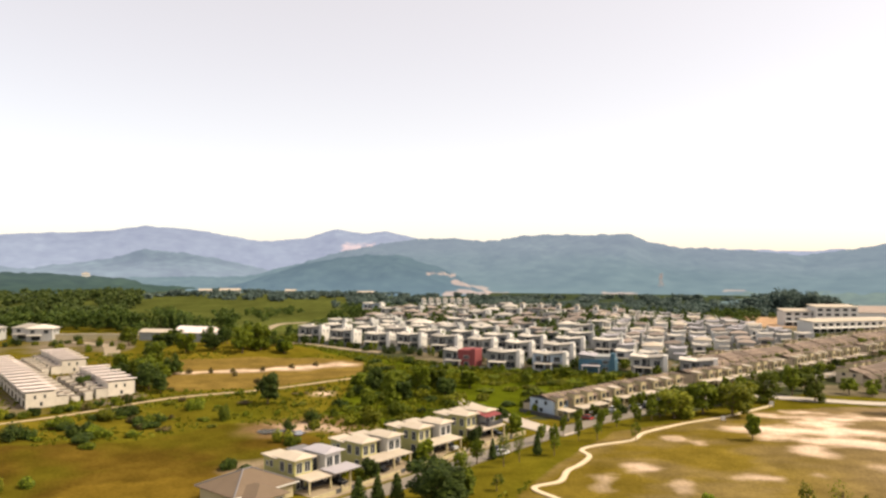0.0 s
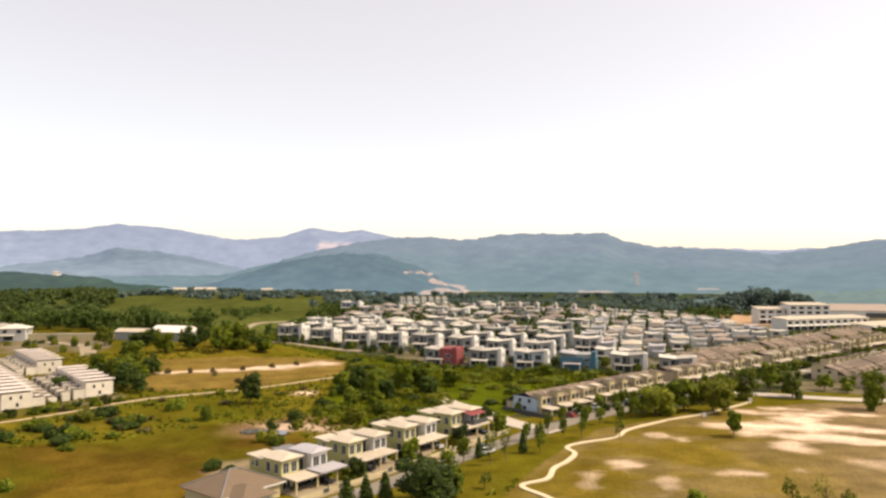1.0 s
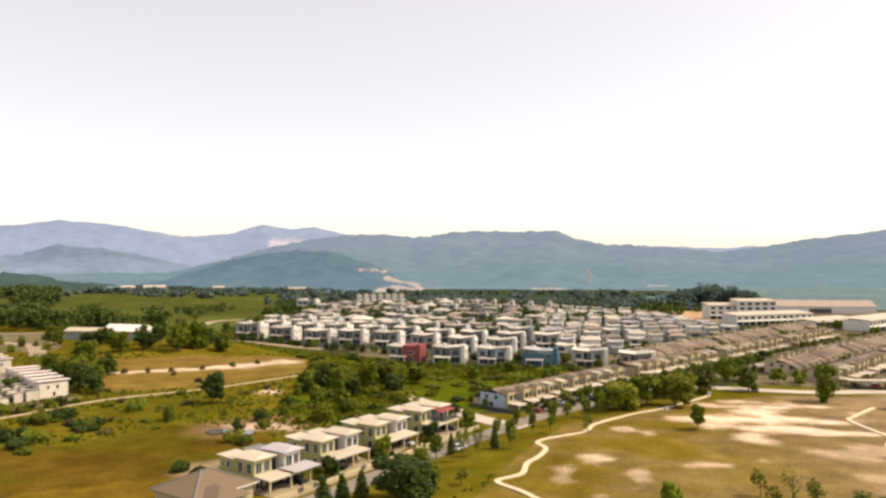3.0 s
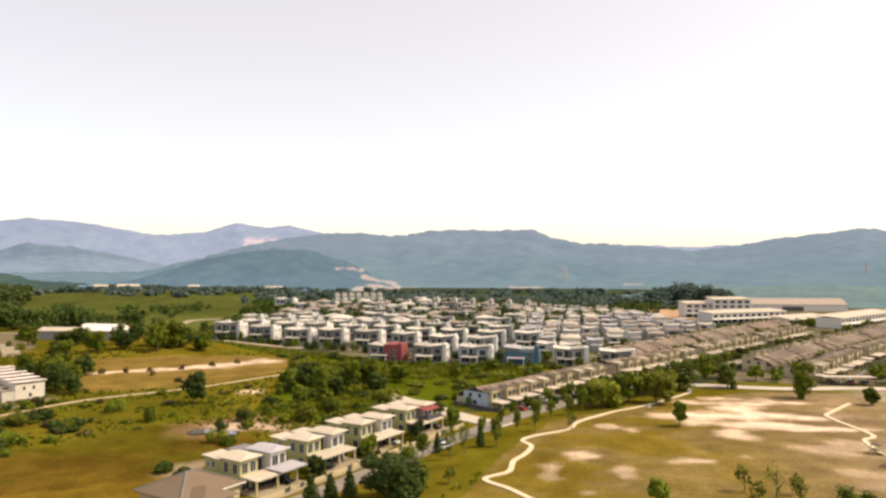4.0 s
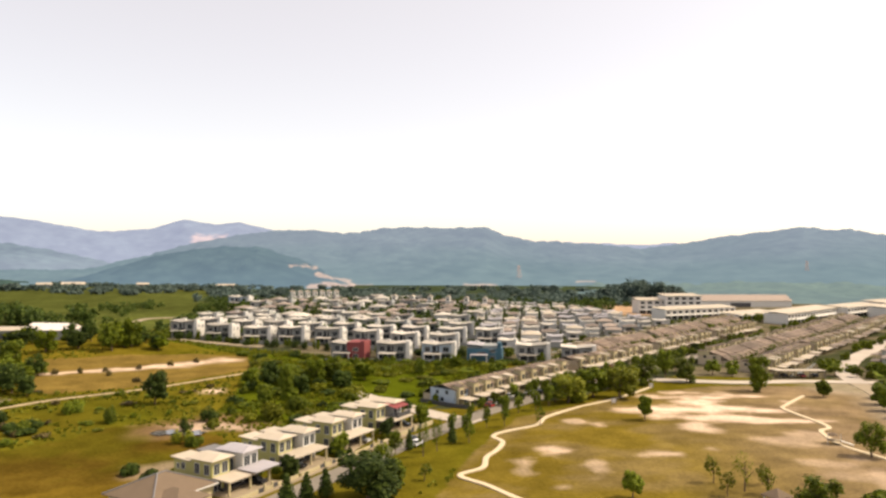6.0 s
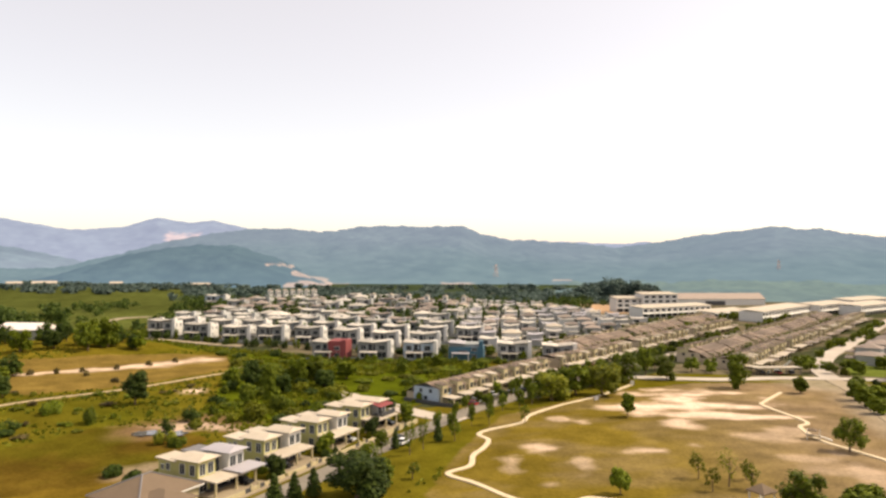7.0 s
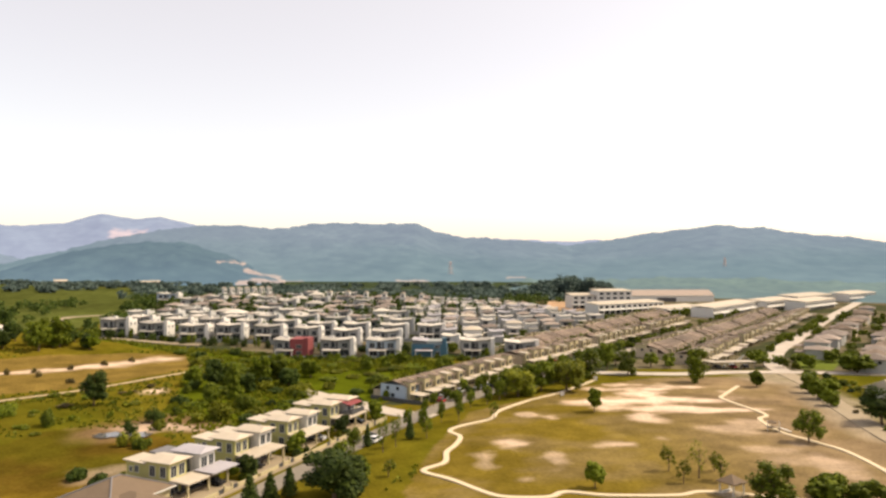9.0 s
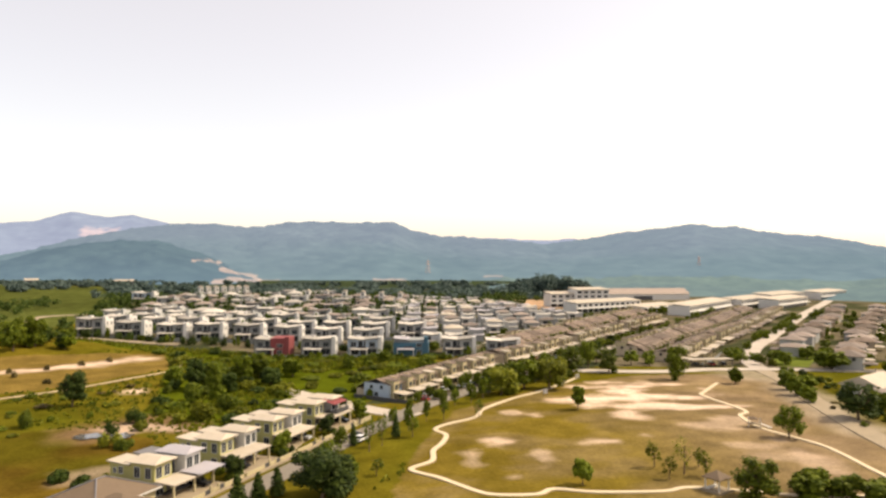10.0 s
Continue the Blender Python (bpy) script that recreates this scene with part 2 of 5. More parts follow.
def part(name, b, mat, parent, label=""):
    ob = new(name, b.mesh(name, mat))
    ob.parent = parent
    return tagged(ob, label)


def thing(name, label, category, group="", kind=""):
    return tagged(new(name), label, category, group, kind)


def from_arrays(name, verts, faces, mat, smooth=False):
    m = bpy.data.meshes.new(name)
    m.from_pydata(np.asarray(verts).tolist(), [], np.asarray(faces).tolist())
    m.materials.append(mat)
    if smooth:
        m.polygons.foreach_set("use_smooth", np.ones(len(m.polygons), bool))
    m.update()
    return m


def vnoise(x, y, scale, seed=0):
    """Smooth value noise in 0..1 over the plan."""
    x, y = np.asarray(x, float) / scale, np.asarray(y, float) / scale
    ix, iy = np.floor(x), np.floor(y)
    fx, fy = x - ix, y - iy
    fx, fy = fx * fx * (3 - 2 * fx), fy * fy * (3 - 2 * fy)

    def h(i, j):
        s = np.sin(i * 127.1 + j * 311.7 + seed * 74.7) * 43758.5453
        return s - np.floor(s)

    return (h(ix, iy) * (1 - fx) + h(ix + 1, iy) * fx) * (1 - fy) + (h(ix, iy + 1) * (1 - fx) + h(ix + 1, iy + 1) * fx) * fy


def fbm(x, y, scale, seed=0, n=4):
    return sum(vnoise(x, y, scale / 2**k, seed + k) / 2 ** (k + 1) for k in range(n)) / (1 - 0.5**n)


def inside(x, y, poly):
    """Which points of the plan lie in a polygon."""
    r = np.zeros(np.shape(x), bool)
    for (x0, y0), (x1, y1) in zip(poly, poly[1:] + poly[:1]):
        if y0 != y1:
            r ^= ((y0 > y) != (y1 > y)) & (x < (x1 - x0) * (y - y0) / (y1 - y0) + x0)
    return r


def near_line(x, y, pts):
    """The distance from a polyline in the plan."""
    best = np.full(np.shape(x), 1e9)
    for (x0, y0), (x1, y1) in zip(pts, pts[1:]):
        k = np.clip(((x - x0) * (x1 - x0) + (y - y0) * (y1 - y0)) / ((x1 - x0) ** 2 + (y1 - y0) ** 2), 0, 1)
        best = np.minimum(best, np.hypot(x - x0 - k * (x1 - x0), y - y0 - k * (y1 - y0)))
    return best


# ---- the lie of the land: heights at some places, blended ----
LAND_LOW = [(-36, 168, -2.6), (-12, 182, -2.6), (12, 208, -2.4), (30, 230, -1.5), (18, 150, 0), (34, 172, 0), (80, 160, 0), (80, 190, 0), (130, 205, 0), (110, 240, -0.3), (150, 214, -0.3), (60, 215, -0.6), (-70, 170, -2), (60, 120, -0.5), (0, 100, -3), (120, 120, -1), (188, 251, -1.5), (110, 300, -0.3), (200, 150, -1.5)]
LAND_HIGH = [(16, 318, 1.8), (73, 306, 1.2), (-63, 260, 1.2), (-106, 294, 3), (-48, 287, 2.4), (-8, 381, 4.5), (-76, 385, 6.5), (65, 340, 1.5), (180, 487, 3), (329, 625, 1), (-73, 632, 6), (-109, 352, 8), (-120, 200, 0), (-150, 330, 5), (300, 350, -1), (-200, 500, 8), (100, 700, 5), (500, 800, 3), (-300, 900, 10), (250, 480, 1.5)]


def land(x, y):
    x, y = np.asarray(x, float), np.asarray(y, float)
    top, below = np.zeros(x.shape), np.zeros(x.shape)
    for px, py, pz in LAND_LOW + LAND_HIGH:
        w = 1 / ((px - x) ** 2 + (py - y) ** 2 + 300) ** 1.5
        top, below = top + w * pz, below + w
    return top / below


def gz(x, y):
    return float(land(np.array([x]), np.array([y]))[0])


# axes of the estates in the plan
D1, P1 = Vector((0.64, 0.768, 0)), Vector((0.768, -0.64, 0))  # near street, towards the park
D2, P2 = Vector((0.785, 0.62, 0)), Vector((0.62, -0.785, 0))  # brown terraces
TURN1, TURN2 = math.degrees(math.atan2(0.768, 0.64)), math.degrees(math.atan2(0.62, 0.785))


def at2(s, q):
    """A place from its run along the terraces and its step towards the park."""
    return (s * 0.785 + q * 0.62, s * 0.62 - q * 0.785)


# ---- ground, one sheet to the horizon ----
PARK = [(4, 118), (17, 150), (33, 180), (48, 203), (70, 217), (100, 232), (135, 238), (166, 232), (178, 210), (152, 172), (132, 138), (118, 105), (60, 92), (15, 100)]
FIELD = [(-118, 318), (-60, 334), (-36, 330), (-31, 291), (-60, 268), (-93, 256), (-110, 275)]
BARE = [(-125, 176), (-82, 196), (-62, 214), (-44, 212), (-33, 200), (-38, 180), (-50, 160), (-45, 140), (-60, 120), (-120, 140)]
TOWN = [(-84, 378), (-70, 640), (-40, 800), (140, 900), (420, 830), (620, 640), (560, 420), (330, 260), (215, 225), (185, 250), (130, 262), (60, 222), (26, 226), (48, 262), (100, 300), (72, 304), (14, 314), (-2, 320)]
TRACK = [(-150, 190), (-122, 214), (-110, 226), (-92, 244), (-64, 261), (-34, 284), (-28, 300)]
BANK = [(-106, 291), (-88, 296), (-74, 302), (-60, 311), (-47, 320)]
LUSH = [(-38, 222), (-30, 290), (-36, 330), (-80, 372), (-4, 330), (30, 308), (72, 299), (62, 268), (34, 236), (22, 226), (2, 218), (-22, 200)]
SANDS = [(114, 221, 15, 11, 1), (100, 226, 6, 4, 0.8), (108, 201, 19, 8, 1), (105, 189, 17, 4.5, 0.9), (90, 203, 10, 3, 0.7), (92, 179, 6, 5, 0.7), (91, 182, 3.8, 5, 0.85), (108, 164, 9, 8, 0.42), (103, 138, 9, 6, 0.3), (45, 165, 3.9, 4.2, 0.75), (34, 153, 3.1, 6, 0.55), (71, 157, 5.4, 3.4, 0.8), (50, 151, 2.3, 7, 0.5), (38, 139, 2.5, 2.2, 0.4), (66, 188, 2.5, 2.8, 0.7), (62, 193, 2.2, 3, 0.6), (82, 161, 2.2, 2.3, 0.5), (106, 134, 4, 11, 0.45), (83, 205, 5.2, 3.7, 0.6), (103, 142, 7.8, 4.2, 0.35), (138, 206, 2.6, 3.4, 0.5)]


def cover(x, y):
    """What covers the ground: scrub, dry lawn, bare earth, sand, paving."""
    jx, jy = x + 10 * (fbm(x, y, 14, 3) - 0.5), y + 10 * (fbm(x, y, 14, 9) - 0.5)
    sx, sy = x + 0.35 * (jx - x), y + 0.5 * (jy - y)
    n1, n2, n3 = fbm(x, y, 30, 1)[:, None], fbm(x, y, 7, 5)[:, None], fbm((x * 0.956 - y * 0.29) * 0.7, (x * 0.29 + y * 0.956) * 1.5, 9, 8)
    scrub = np.array([0.074, 0.08, 0.006]) * (1 - n1) + np.array([0.175, 0.13, 0.015]) * n1
    col = scrub * (0.7 + 0.6 * n2)
    lush = inside(jx, jy, LUSH)
    col[lush] = (np.array([0.076, 0.094, 0.006]) * (0.5 + 0.6 * n2 + 0.5 * n1))[lush]
    meadow = inside(jx, jy, [(-900, 1400), (-60, 900), (-66, 560), (-95, 430), (-260, 470), (-900, 700)])
    col[meadow] = (np.array([0.092, 0.106, 0.026]) * (0.35 + 0.6 * n1 + 0.5 * fbm(x, y, 90, 17)[:, None]) * (0.7 + 0.6 * n2))[meadow]
    far = np.clip((np.hypot(x, y) - 900 + 300 * (x > 250)) / 400, 0, 1)[:, None]
    far = np.maximum(far, np.clip((y - 700) / 60, 0, 1)[:, None] * (x > -110)[:, None])
    col = col * (1 - far) + np.array([0.045, 0.062, 0.03]) * (0.6 + 0.8 * n1) * far
    streak = fbm((x * 0.5 + y * 0.86) * 1.0, (x * 0.86 - y * 0.5) * 0.25, 9, 31)[:, None]
    bare = inside(jx, jy, BARE)
    col[bare] = (np.array([0.118, 0.076, 0.012]) * (0.3 + 0.7 * n2 + 0.55 * streak) * (0.75 + 0.5 * n1) + np.array([0.03, 0.02, 0.002]) * (n1 > 0.55))[bare]
    mud = np.clip(1.6 - near_line(jx, jy, [(-52, 207), (-44, 211), (-34, 217), (-27, 212)]) / 6 + 1.6 * (n2[:, 0] - 0.5), 0, 1)[:, None]
    col = col * (1 - mud) + np.array([0.2, 0.128, 0.062]) * (0.6 + 0.8 * n2) * mud
    grassy = bare[:, None] * np.clip((0.47 - n1) * 8, 0, 1) * 0.7
    col = col * (1 - grassy) + scrub * (0.6 + 0.5 * n2) * grassy
    field = inside(x + 0.5 * (jx - x), y + 0.5 * (jy - y), FIELD)
    col[field] = (np.array([0.2, 0.135, 0.035]) * (0.75 + 0.5 * n2))[field]
    town = inside(jx, jy, TOWN)
    col[town] = (np.array([0.19, 0.16, 0.1]) * (0.5 + 0.6 * n2) * (1 - 0.6 * (n1 > 0.47)) + np.array([0.0, 0.015, 0.0]) * (n1 > 0.47))[town]
    yard = inside(jx, jy, [(-124, 220), (-98, 246), (-108, 262), (-146, 322), (-158, 372), (-172, 402), (-262, 402), (-240, 330), (-175, 200)])
    weeds = np.clip((n1 - 0.4) * 6, 0, 1)
    col[yard] = (np.array([0.23, 0.185, 0.125]) * (0.5 + 0.7 * n2) * (1 - weeds) + scrub * 0.9 * weeds)[yard]
    park = inside(x + 0.3 * (jx - x), y + 0.3 * (jy - y), PARK)
    dust = np.clip((x - 60 - (y - 140) * 0.35) / 50, 0, 1)[:, None]
    worn = np.clip((fbm(x, y * 1.6, 16, 21) - 0.46) * 5, 0, 1)[:, None]
    lawn = np.array([0.17, 0.122, 0.02]) * (1 - dust) + np.array([0.25, 0.178, 0.1]) * dust
    lawn = lawn * (1 - 0.6 * worn) + np.array([0.215, 0.155, 0.07]) * 0.6 * worn
    lawn = lawn * (0.7 + 0.6 * n1)
    col[park] = (lawn * (0.72 + 0.55 * n2))[park]
    works = inside(jx, jy, [(250, 640), (296, 650), (300, 590), (262, 528), (232, 540), (226, 560)])
    col[works] = (np.array([0.5, 0.33, 0.2]) * (0.6 + 0.7 * n2))[works]
    pitch = inside(x, y, [(204, 246), (214, 238), (246, 262), (250, 282), (236, 282)])
    col[pitch] = (np.array([0.13, 0.16, 0.03]) * (0.7 + 0.6 * n2))[pitch]
    dusty = np.clip(1.5 - np.hypot((jx - 178) / 15, (jy - 226) / 16), 0, 1)[:, None] + np.clip(1.4 - near_line(jx, jy, [(170, 206), (156, 178), (140, 146)]) / 8, 0, 1)[:, None]
    dusty = np.clip(dusty, 0, 1) * (0.4 + 0.6 * n2)
    col = col * (1 - dusty) + np.array([0.36, 0.3, 0.22]) * dusty
    sand = np.zeros(x.shape)
    for cx, cy, rx, ry, much in SANDS:
        u, v = (sx - cx) * 0.956 - (sy - cy) * 0.29, (sx - cx) * 0.29 + (sy - cy) * 0.956
        sand = np.maximum(sand, (much if rx > 9 else 0.8 * much) * np.clip((1.25 - np.hypot(u / rx, v / ry) + 1.1 * (n2[:, 0] - 0.5) + 2.3 * (n3 - 0.5)) * 1.3, 0, 1))
    sand = sand * park
    bank = np.clip(1.5 - near_line(jx, jy, BANK) / (1.5 + 0.075 * np.clip(x + 106, 0, 70)) + 1.4 * (n2[:, 0] - 0.5), 0, 1) * field * (0.55 + 0.5 * n3)
    heap = np.clip(1.3 - np.hypot((jx + 42) / 4, (jy - 253) / 5), 0, 1) + 0.7 * np.clip(1.5 - np.hypot((jx + 35) / 10, (jy - 211) / 3.5) + 1.4 * (n2[:, 0] - 0.5), 0, 1)
    heap = heap + 0.4 * np.clip(1.4 - np.hypot((jx + 45) / 6, (jy - 174) / 4) + (n2[:, 0] - 0.5), 0, 1)
    s = np.clip(np.maximum(np.maximum(sand, bank), heap * 0.8), 0, 1)[:, None]
    col = col * (1 - s) + np.array([0.82, 0.62, 0.47]) * (0.85 + 0.25 * n2) * s
    return np.clip(0.8 * col, 0.004, 0.9)


def spread(lo, hi, step, far_lo, far_hi, k=1.13):
    mid = list(np.arange(lo, hi + 0.01, step))
    out, d = [], step
    while (out[-1] if out else hi) < far_hi:
        d *= k
        out.append((out[-1] if out else hi) + d)
    back, d = [], step
    while (back[-1] if back else lo) > far_lo:
        d *= k
        back.append((back[-1] if back else lo) - d)
    return np.array(back[::-1] + mid + out)


gx, gy = spread(-150, 215, 1.15, -4600, 4600, 1.07), spread(96, 345, 1.15, -1500, 4600, 1.05)
XX, YY = np.meshgrid(gx, gy)
flat_x, flat_y = XX.ravel(), YY.ravel()
zz = land(flat_x, flat_y) + 0.35 * (fbm(flat_x, flat_y, 9, 11) - 0.5) * (np.hypot(flat_x, flat_y) < 500)
zz -= 3.0 * np.clip((np.hypot(flat_x, flat_y) - 2500) / 1500, 0, 1)
nx, ny = len(gx), len(gy)
ii = np.arange(nx * ny).reshape(ny, nx)
quads = np.stack([ii[:-1, :-1].ravel(), ii[:-1, 1:].ravel(), ii[1:, 1:].ravel(), ii[1:, :-1].ravel()], 1)
gm = from_arrays("ground", np.stack([flat_x, flat_y, zz], 1), quads, GROUND, True)
at = gm.color_attributes.new("cover", "FLOAT_COLOR", "POINT")
at.data.foreach_set("color", np.concatenate([cover(flat_x, flat_y), np.ones((nx * ny, 1))], 1).ravel())
tagged(new("ground", gm), "dry grass, scrub and bare sandy earth reaching the hills", "ground", kind="structure")


def smooth_line(pts, step=2.0):
    """A Catmull-Rom line through points, cut to even steps."""
    out = []
    p = [pts[0], *pts, pts[-1]]
    for i in range(1, len(p) - 2):
        a0, a1, a2, a3 = (np.array(q, float) for q in p[i - 1 : i + 3])
        n = max(2, int(np.hypot(*(a2 - a1)) / step))
        for k in range(n):
            t = k / n
            out.append(0.5 * (2 * a1 + (a2 - a0) * t + (2 * a0 - 5 * a1 + 4 * a2 - a3) * t * t + (3 * a1 - a0 - 3 * a2 + a3) * t**3))
    return np.array(out + [np.array(pts[-1], float)])


def ribbon(name, pts, width, lift, mat, label, category, thick=0.0, step=2.0):
    """A road or path laid on the land, with a kerb's thickness."""
    line = smooth_line(pts, step)
    d = np.gradient(line, axis=0)
    d /= np.hypot(d[:, 0], d[:, 1])[:, None]
    s = np.stack([d[:, 1], -d[:, 0]], 1)
    offs = np.array([-0.5, -0.5, -0.17, 0.17, 0.5, 0.5]) * width
    drop = np.array([-thick - 0.4, 0, 0, 0, 0, -thick - 0.4])
    xy = line[:, None] + s[:, None] * offs[None, :, None]
    z = land(xy[..., 0], xy[..., 1]) + lift + drop[None]
    v = np.concatenate([xy, z[..., None]], 2).reshape(-1, 3)
    i = np.arange(len(v)).reshape(len(line), 6)
    f = np.stack([i[:-1, :-1].ravel(), i[:-1, 1:].ravel(), i[1:, 1:].ravel(), i[1:, :-1].ravel()], 1)
    return tagged(new(name, from_arrays(name, v, f, mat)), label, category, kind="structure")


STREET = [(-75, 76), (-35, 126), (-19, 145), (18, 189), (38, 211), (58, 227), (82, 245), (126, 279), (200, 337), (330, 440)]
ribbon("road", STREET, 6.5, 0.22, ROAD, "sun-bleached asphalt street along the terraces and park", "road")
ribbon("road", [(104, 262), (122, 252), (147, 243), (173, 245), (192, 240), (216, 228), (300, 180)], 7, 0.24, ROADP, "pale asphalt road along the far side of the park", "road")
ribbon("road", [(192, 240), (206, 262), (236, 292), (273, 322), (300, 345), (400, 425), (560, 550)], 7.5, 0.26, ROADP, "pale asphalt road between terraces and houses", "road")
ribbon("road", [(192, 240), (178, 214), (166, 194), (155, 176), (138, 144), (124, 110), (110, 70)], 6.5, 0.2, CONCRETE, "dusty pale concrete road beside the park", "road")
ribbon("pavement", [(x - 5 * 0.768 - 1, y + 5 * 0.64) for x, y in STREET[1:4]], 1.8, 0.36, CONCRETE, "pale concrete pavement before the twin houses", "pavement", 0.15)
ribbon("road", [(36, 202), (28, 212), (18, 230), (4, 252)], 6.5, 0.2, ROADP, "pale concrete side lane before the terraces", "road")
ribbon("footpath", [(108, 240), (96, 230), (84, 221), (70, 213), (56, 202), (50, 193), (39, 187), (34.6, 182), (35.2, 175.5), (31.5, 168), (27.8, 163), (24.8, 155), (18.7, 150.3), (22.6, 143), (26.5, 134.2), (29.5, 130.8), (37, 128.6), (41.4, 130.2), (48.4, 126), (60.6, 122.3), (68.4, 122), (88, 110), (106, 110), (113, 124), (117.4, 138), (116.9, 146), (115.6, 157), (120.3, 170), (126.3, 175), (129, 196), (134, 202), (150, 215)], 1.25, 0.2, PATHC, "winding pale concrete footpath round the park lawn", "path", 0.1, 1.0)
ribbon("track", TRACK, 1.4, 0.2, TRACKC, "straight pale farm track across the scrub", "track", 0.05)
ribbon("track", [(-84, 532), (-102, 524), (-114, 505), (-110, 450), (-92, 395), (-80, 376), (-58, 364), (-30, 354)], 5, 0.3, CONCRETE, "pale lane beside the villas", "track", 0.05)

for cx, cy, rx, ry in ((-49, 206.5, 3.8, 3.0), (-41.5, 204.5, 2.8, 3.2)):
    pond = Build().poly([(cx + rx * math.cos(k * 0.3) * (1 + 0.22 * math.sin(2.1 * k) + 0.12 * math.cos(0.9 * k)), cy + ry * math.sin(k * 0.3) * (1 + 0.2 * math.cos(1.7 * k)), gz(-46, 205) + 0.25) for k in range(21)])
    tagged(new("water", pond.mesh("water", WATER)), "small muddy pond in bare ground", "pond", kind="structure")


# ---- far hills ----
# bare earth on the hills: bearings, slopes above the valley eye, half width in slope
CUTS = [
    ([(-1.2, -0.0075), (0.1, -0.009), (0.9, -0.0105)], 0.0015),
    ([(0.8, -0.0185), (2.0, -0.0235), (2.9, -0.028), (3.7, -0.0335)], 0.0021),
    ([(0.2, -0.0355), (2.0, -0.0335), (3.6, -0.0355), (5.0, -0.036)], 0.0022),
    ([(12.5, -0.0325), (13.2, -0.0345), (15.0, -0.035)], 0.0016),
    ([(21.2, -0.029), (22.4, -0.03)], 0.001),
]
SCARS = [([(-7.6, 0.026), (-6.6, 0.0245), (-5.6, 0.026)], 0.0045)]


def ridge(name, r0, r1, knots, mat, label, rough, seed, base=0.0, power=1.0, cuts=(), steps=420, rows=64, green=(0.05, 0.075, 0.075), canopy=0.0):
    """A range of hills between two distances; knots: bearing in degrees and slope of the crest as seen from the valley."""
    az = np.radians(np.linspace(knots[0][0] - 14, knots[-1][0] + 14, steps))
    crest = np.interp(np.degrees(az), [k[0] for k in knots], [k[1] for k in knots])
    rr = np.linspace(0, 1, rows) ** 1.35
    A, R = np.meshgrid(az, rr)
    mid = 0.72
    dist = r0 + (r1 - r0) * R
    peak = 45 + np.interp(A, az, crest) * (r0 + (r1 - r0) * mid)
    up = np.where(R < mid, np.sin(np.clip(R / mid, 0, 1) * math.pi / 2) ** power, np.cos(np.clip((R - mid) / (1 - mid), 0, 1) * math.pi / 2))
    x, y = dist * np.sin(A), dist * np.cos(A)
    ends = np.clip(np.minimum(A - az[0], az[-1] - A) / radians(6), 0, 1)
    spur = 1 - 0.35 * np.abs(fbm(x, y, (r1 - r0) * 0.45, seed) - 0.5) * 2 * (1 - R / mid) * (R < mid)
    rise = np.clip(R * 4, 0, 1)
    z = base + (peak - base) * up * ends * spur + 0.7 * rough * (fbm(x, y, rough * 5, seed + 3) - 0.5) * rise + 0.2 * rough * (vnoise(x, y, rough * 0.8, seed + 7) - 0.3) * rise
    z += canopy * (np.maximum(0, fbm(x, y, 34, seed + 9) - 0.45) * 3.0 * (vnoise(x, y, 210, seed + 5) > 0.45) + 0.5 * vnoise(x, y, 13, seed + 11)) * rise
    z = np.where(R > 0.99, -30, z)
    z[0] = -8
    n = np.arange(A.size).reshape(A.shape)
    f = np.stack([n[:-1, :-1].ravel(), n[1:, :-1].ravel(), n[1:, 1:].ravel(), n[:-1, 1:].ravel()], 1)
    me = from_arrays(name, np.stack([x.ravel(), y.ravel(), z.ravel()], 1), f, mat, True)
    xs, ys = x.ravel(), y.ravel()
    mottle = (0.3 + 0.8 * fbm(xs, ys, 220, seed + 1) + 0.5 * vnoise(xs, ys, 24, seed + 2))[:, None]
    c = np.concatenate([np.array(green) * mottle, np.ones((A.size, 1))], 1)
    if cuts:
        bearing, slope = np.degrees(A.ravel()), ((z - 45) / dist).ravel()
        wob = fbm(xs, ys, 40, 2) - 0.5
        for line, half in cuts:
            d = near_line(bearing * 0.0175 + 0.014 * wob, slope + 0.005 * wob, [(b * 0.0175, sl) for b, sl in line])
            cut = np.clip(1.5 - d / half + 3.0 * (fbm(xs, ys, 30, 4) - 0.5), 0, 0.58)[:, None]
            c[:, :3] = c[:, :3] * (1 - cut) + np.array([0.36, 0.24, 0.17]) * cut
    ca = me.color_attributes.new("cover", "FLOAT_COLOR", "POINT")
    ca.data.foreach_set("color", c.ravel())
    return tagged(new(name, me), label, "hills", kind="structure")


ridge("backdrop", 1200, 2600, [(-15, -0.014), (-13.7, -0.008), (-10.8, 0.0045), (-8.2, 0.0176), (-6, 0.0272), (-3.7, 0.033), (-2, 0.0375), (0.7, 0.0385), (2.9, 0.0336), (6.9, 0.0418), (11.7, 0.0416), (13.2, 0.042), (14.2, 0.0432), (15.9, 0.031), (17.9, 0.0235), (21.9, 0.02), (24.2, 0.0175), (26.5, 0.0112), (28.6, 0.0185), (32.8, 0.029), (35.6, 0.0345), (37.4, 0.038), (39.7, 0.0355), (42.8, 0.0268), (46.1, 0.0222), (48.1, 0.0151), (50.4, 0.0062)], HILL_NEAR, "forested ridge with painted haze glow and pale quarry cuts", 15, 5, cuts=CUTS, steps=900, rows=120, green=(0.034, 0.046, 0.044), canopy=5.5)
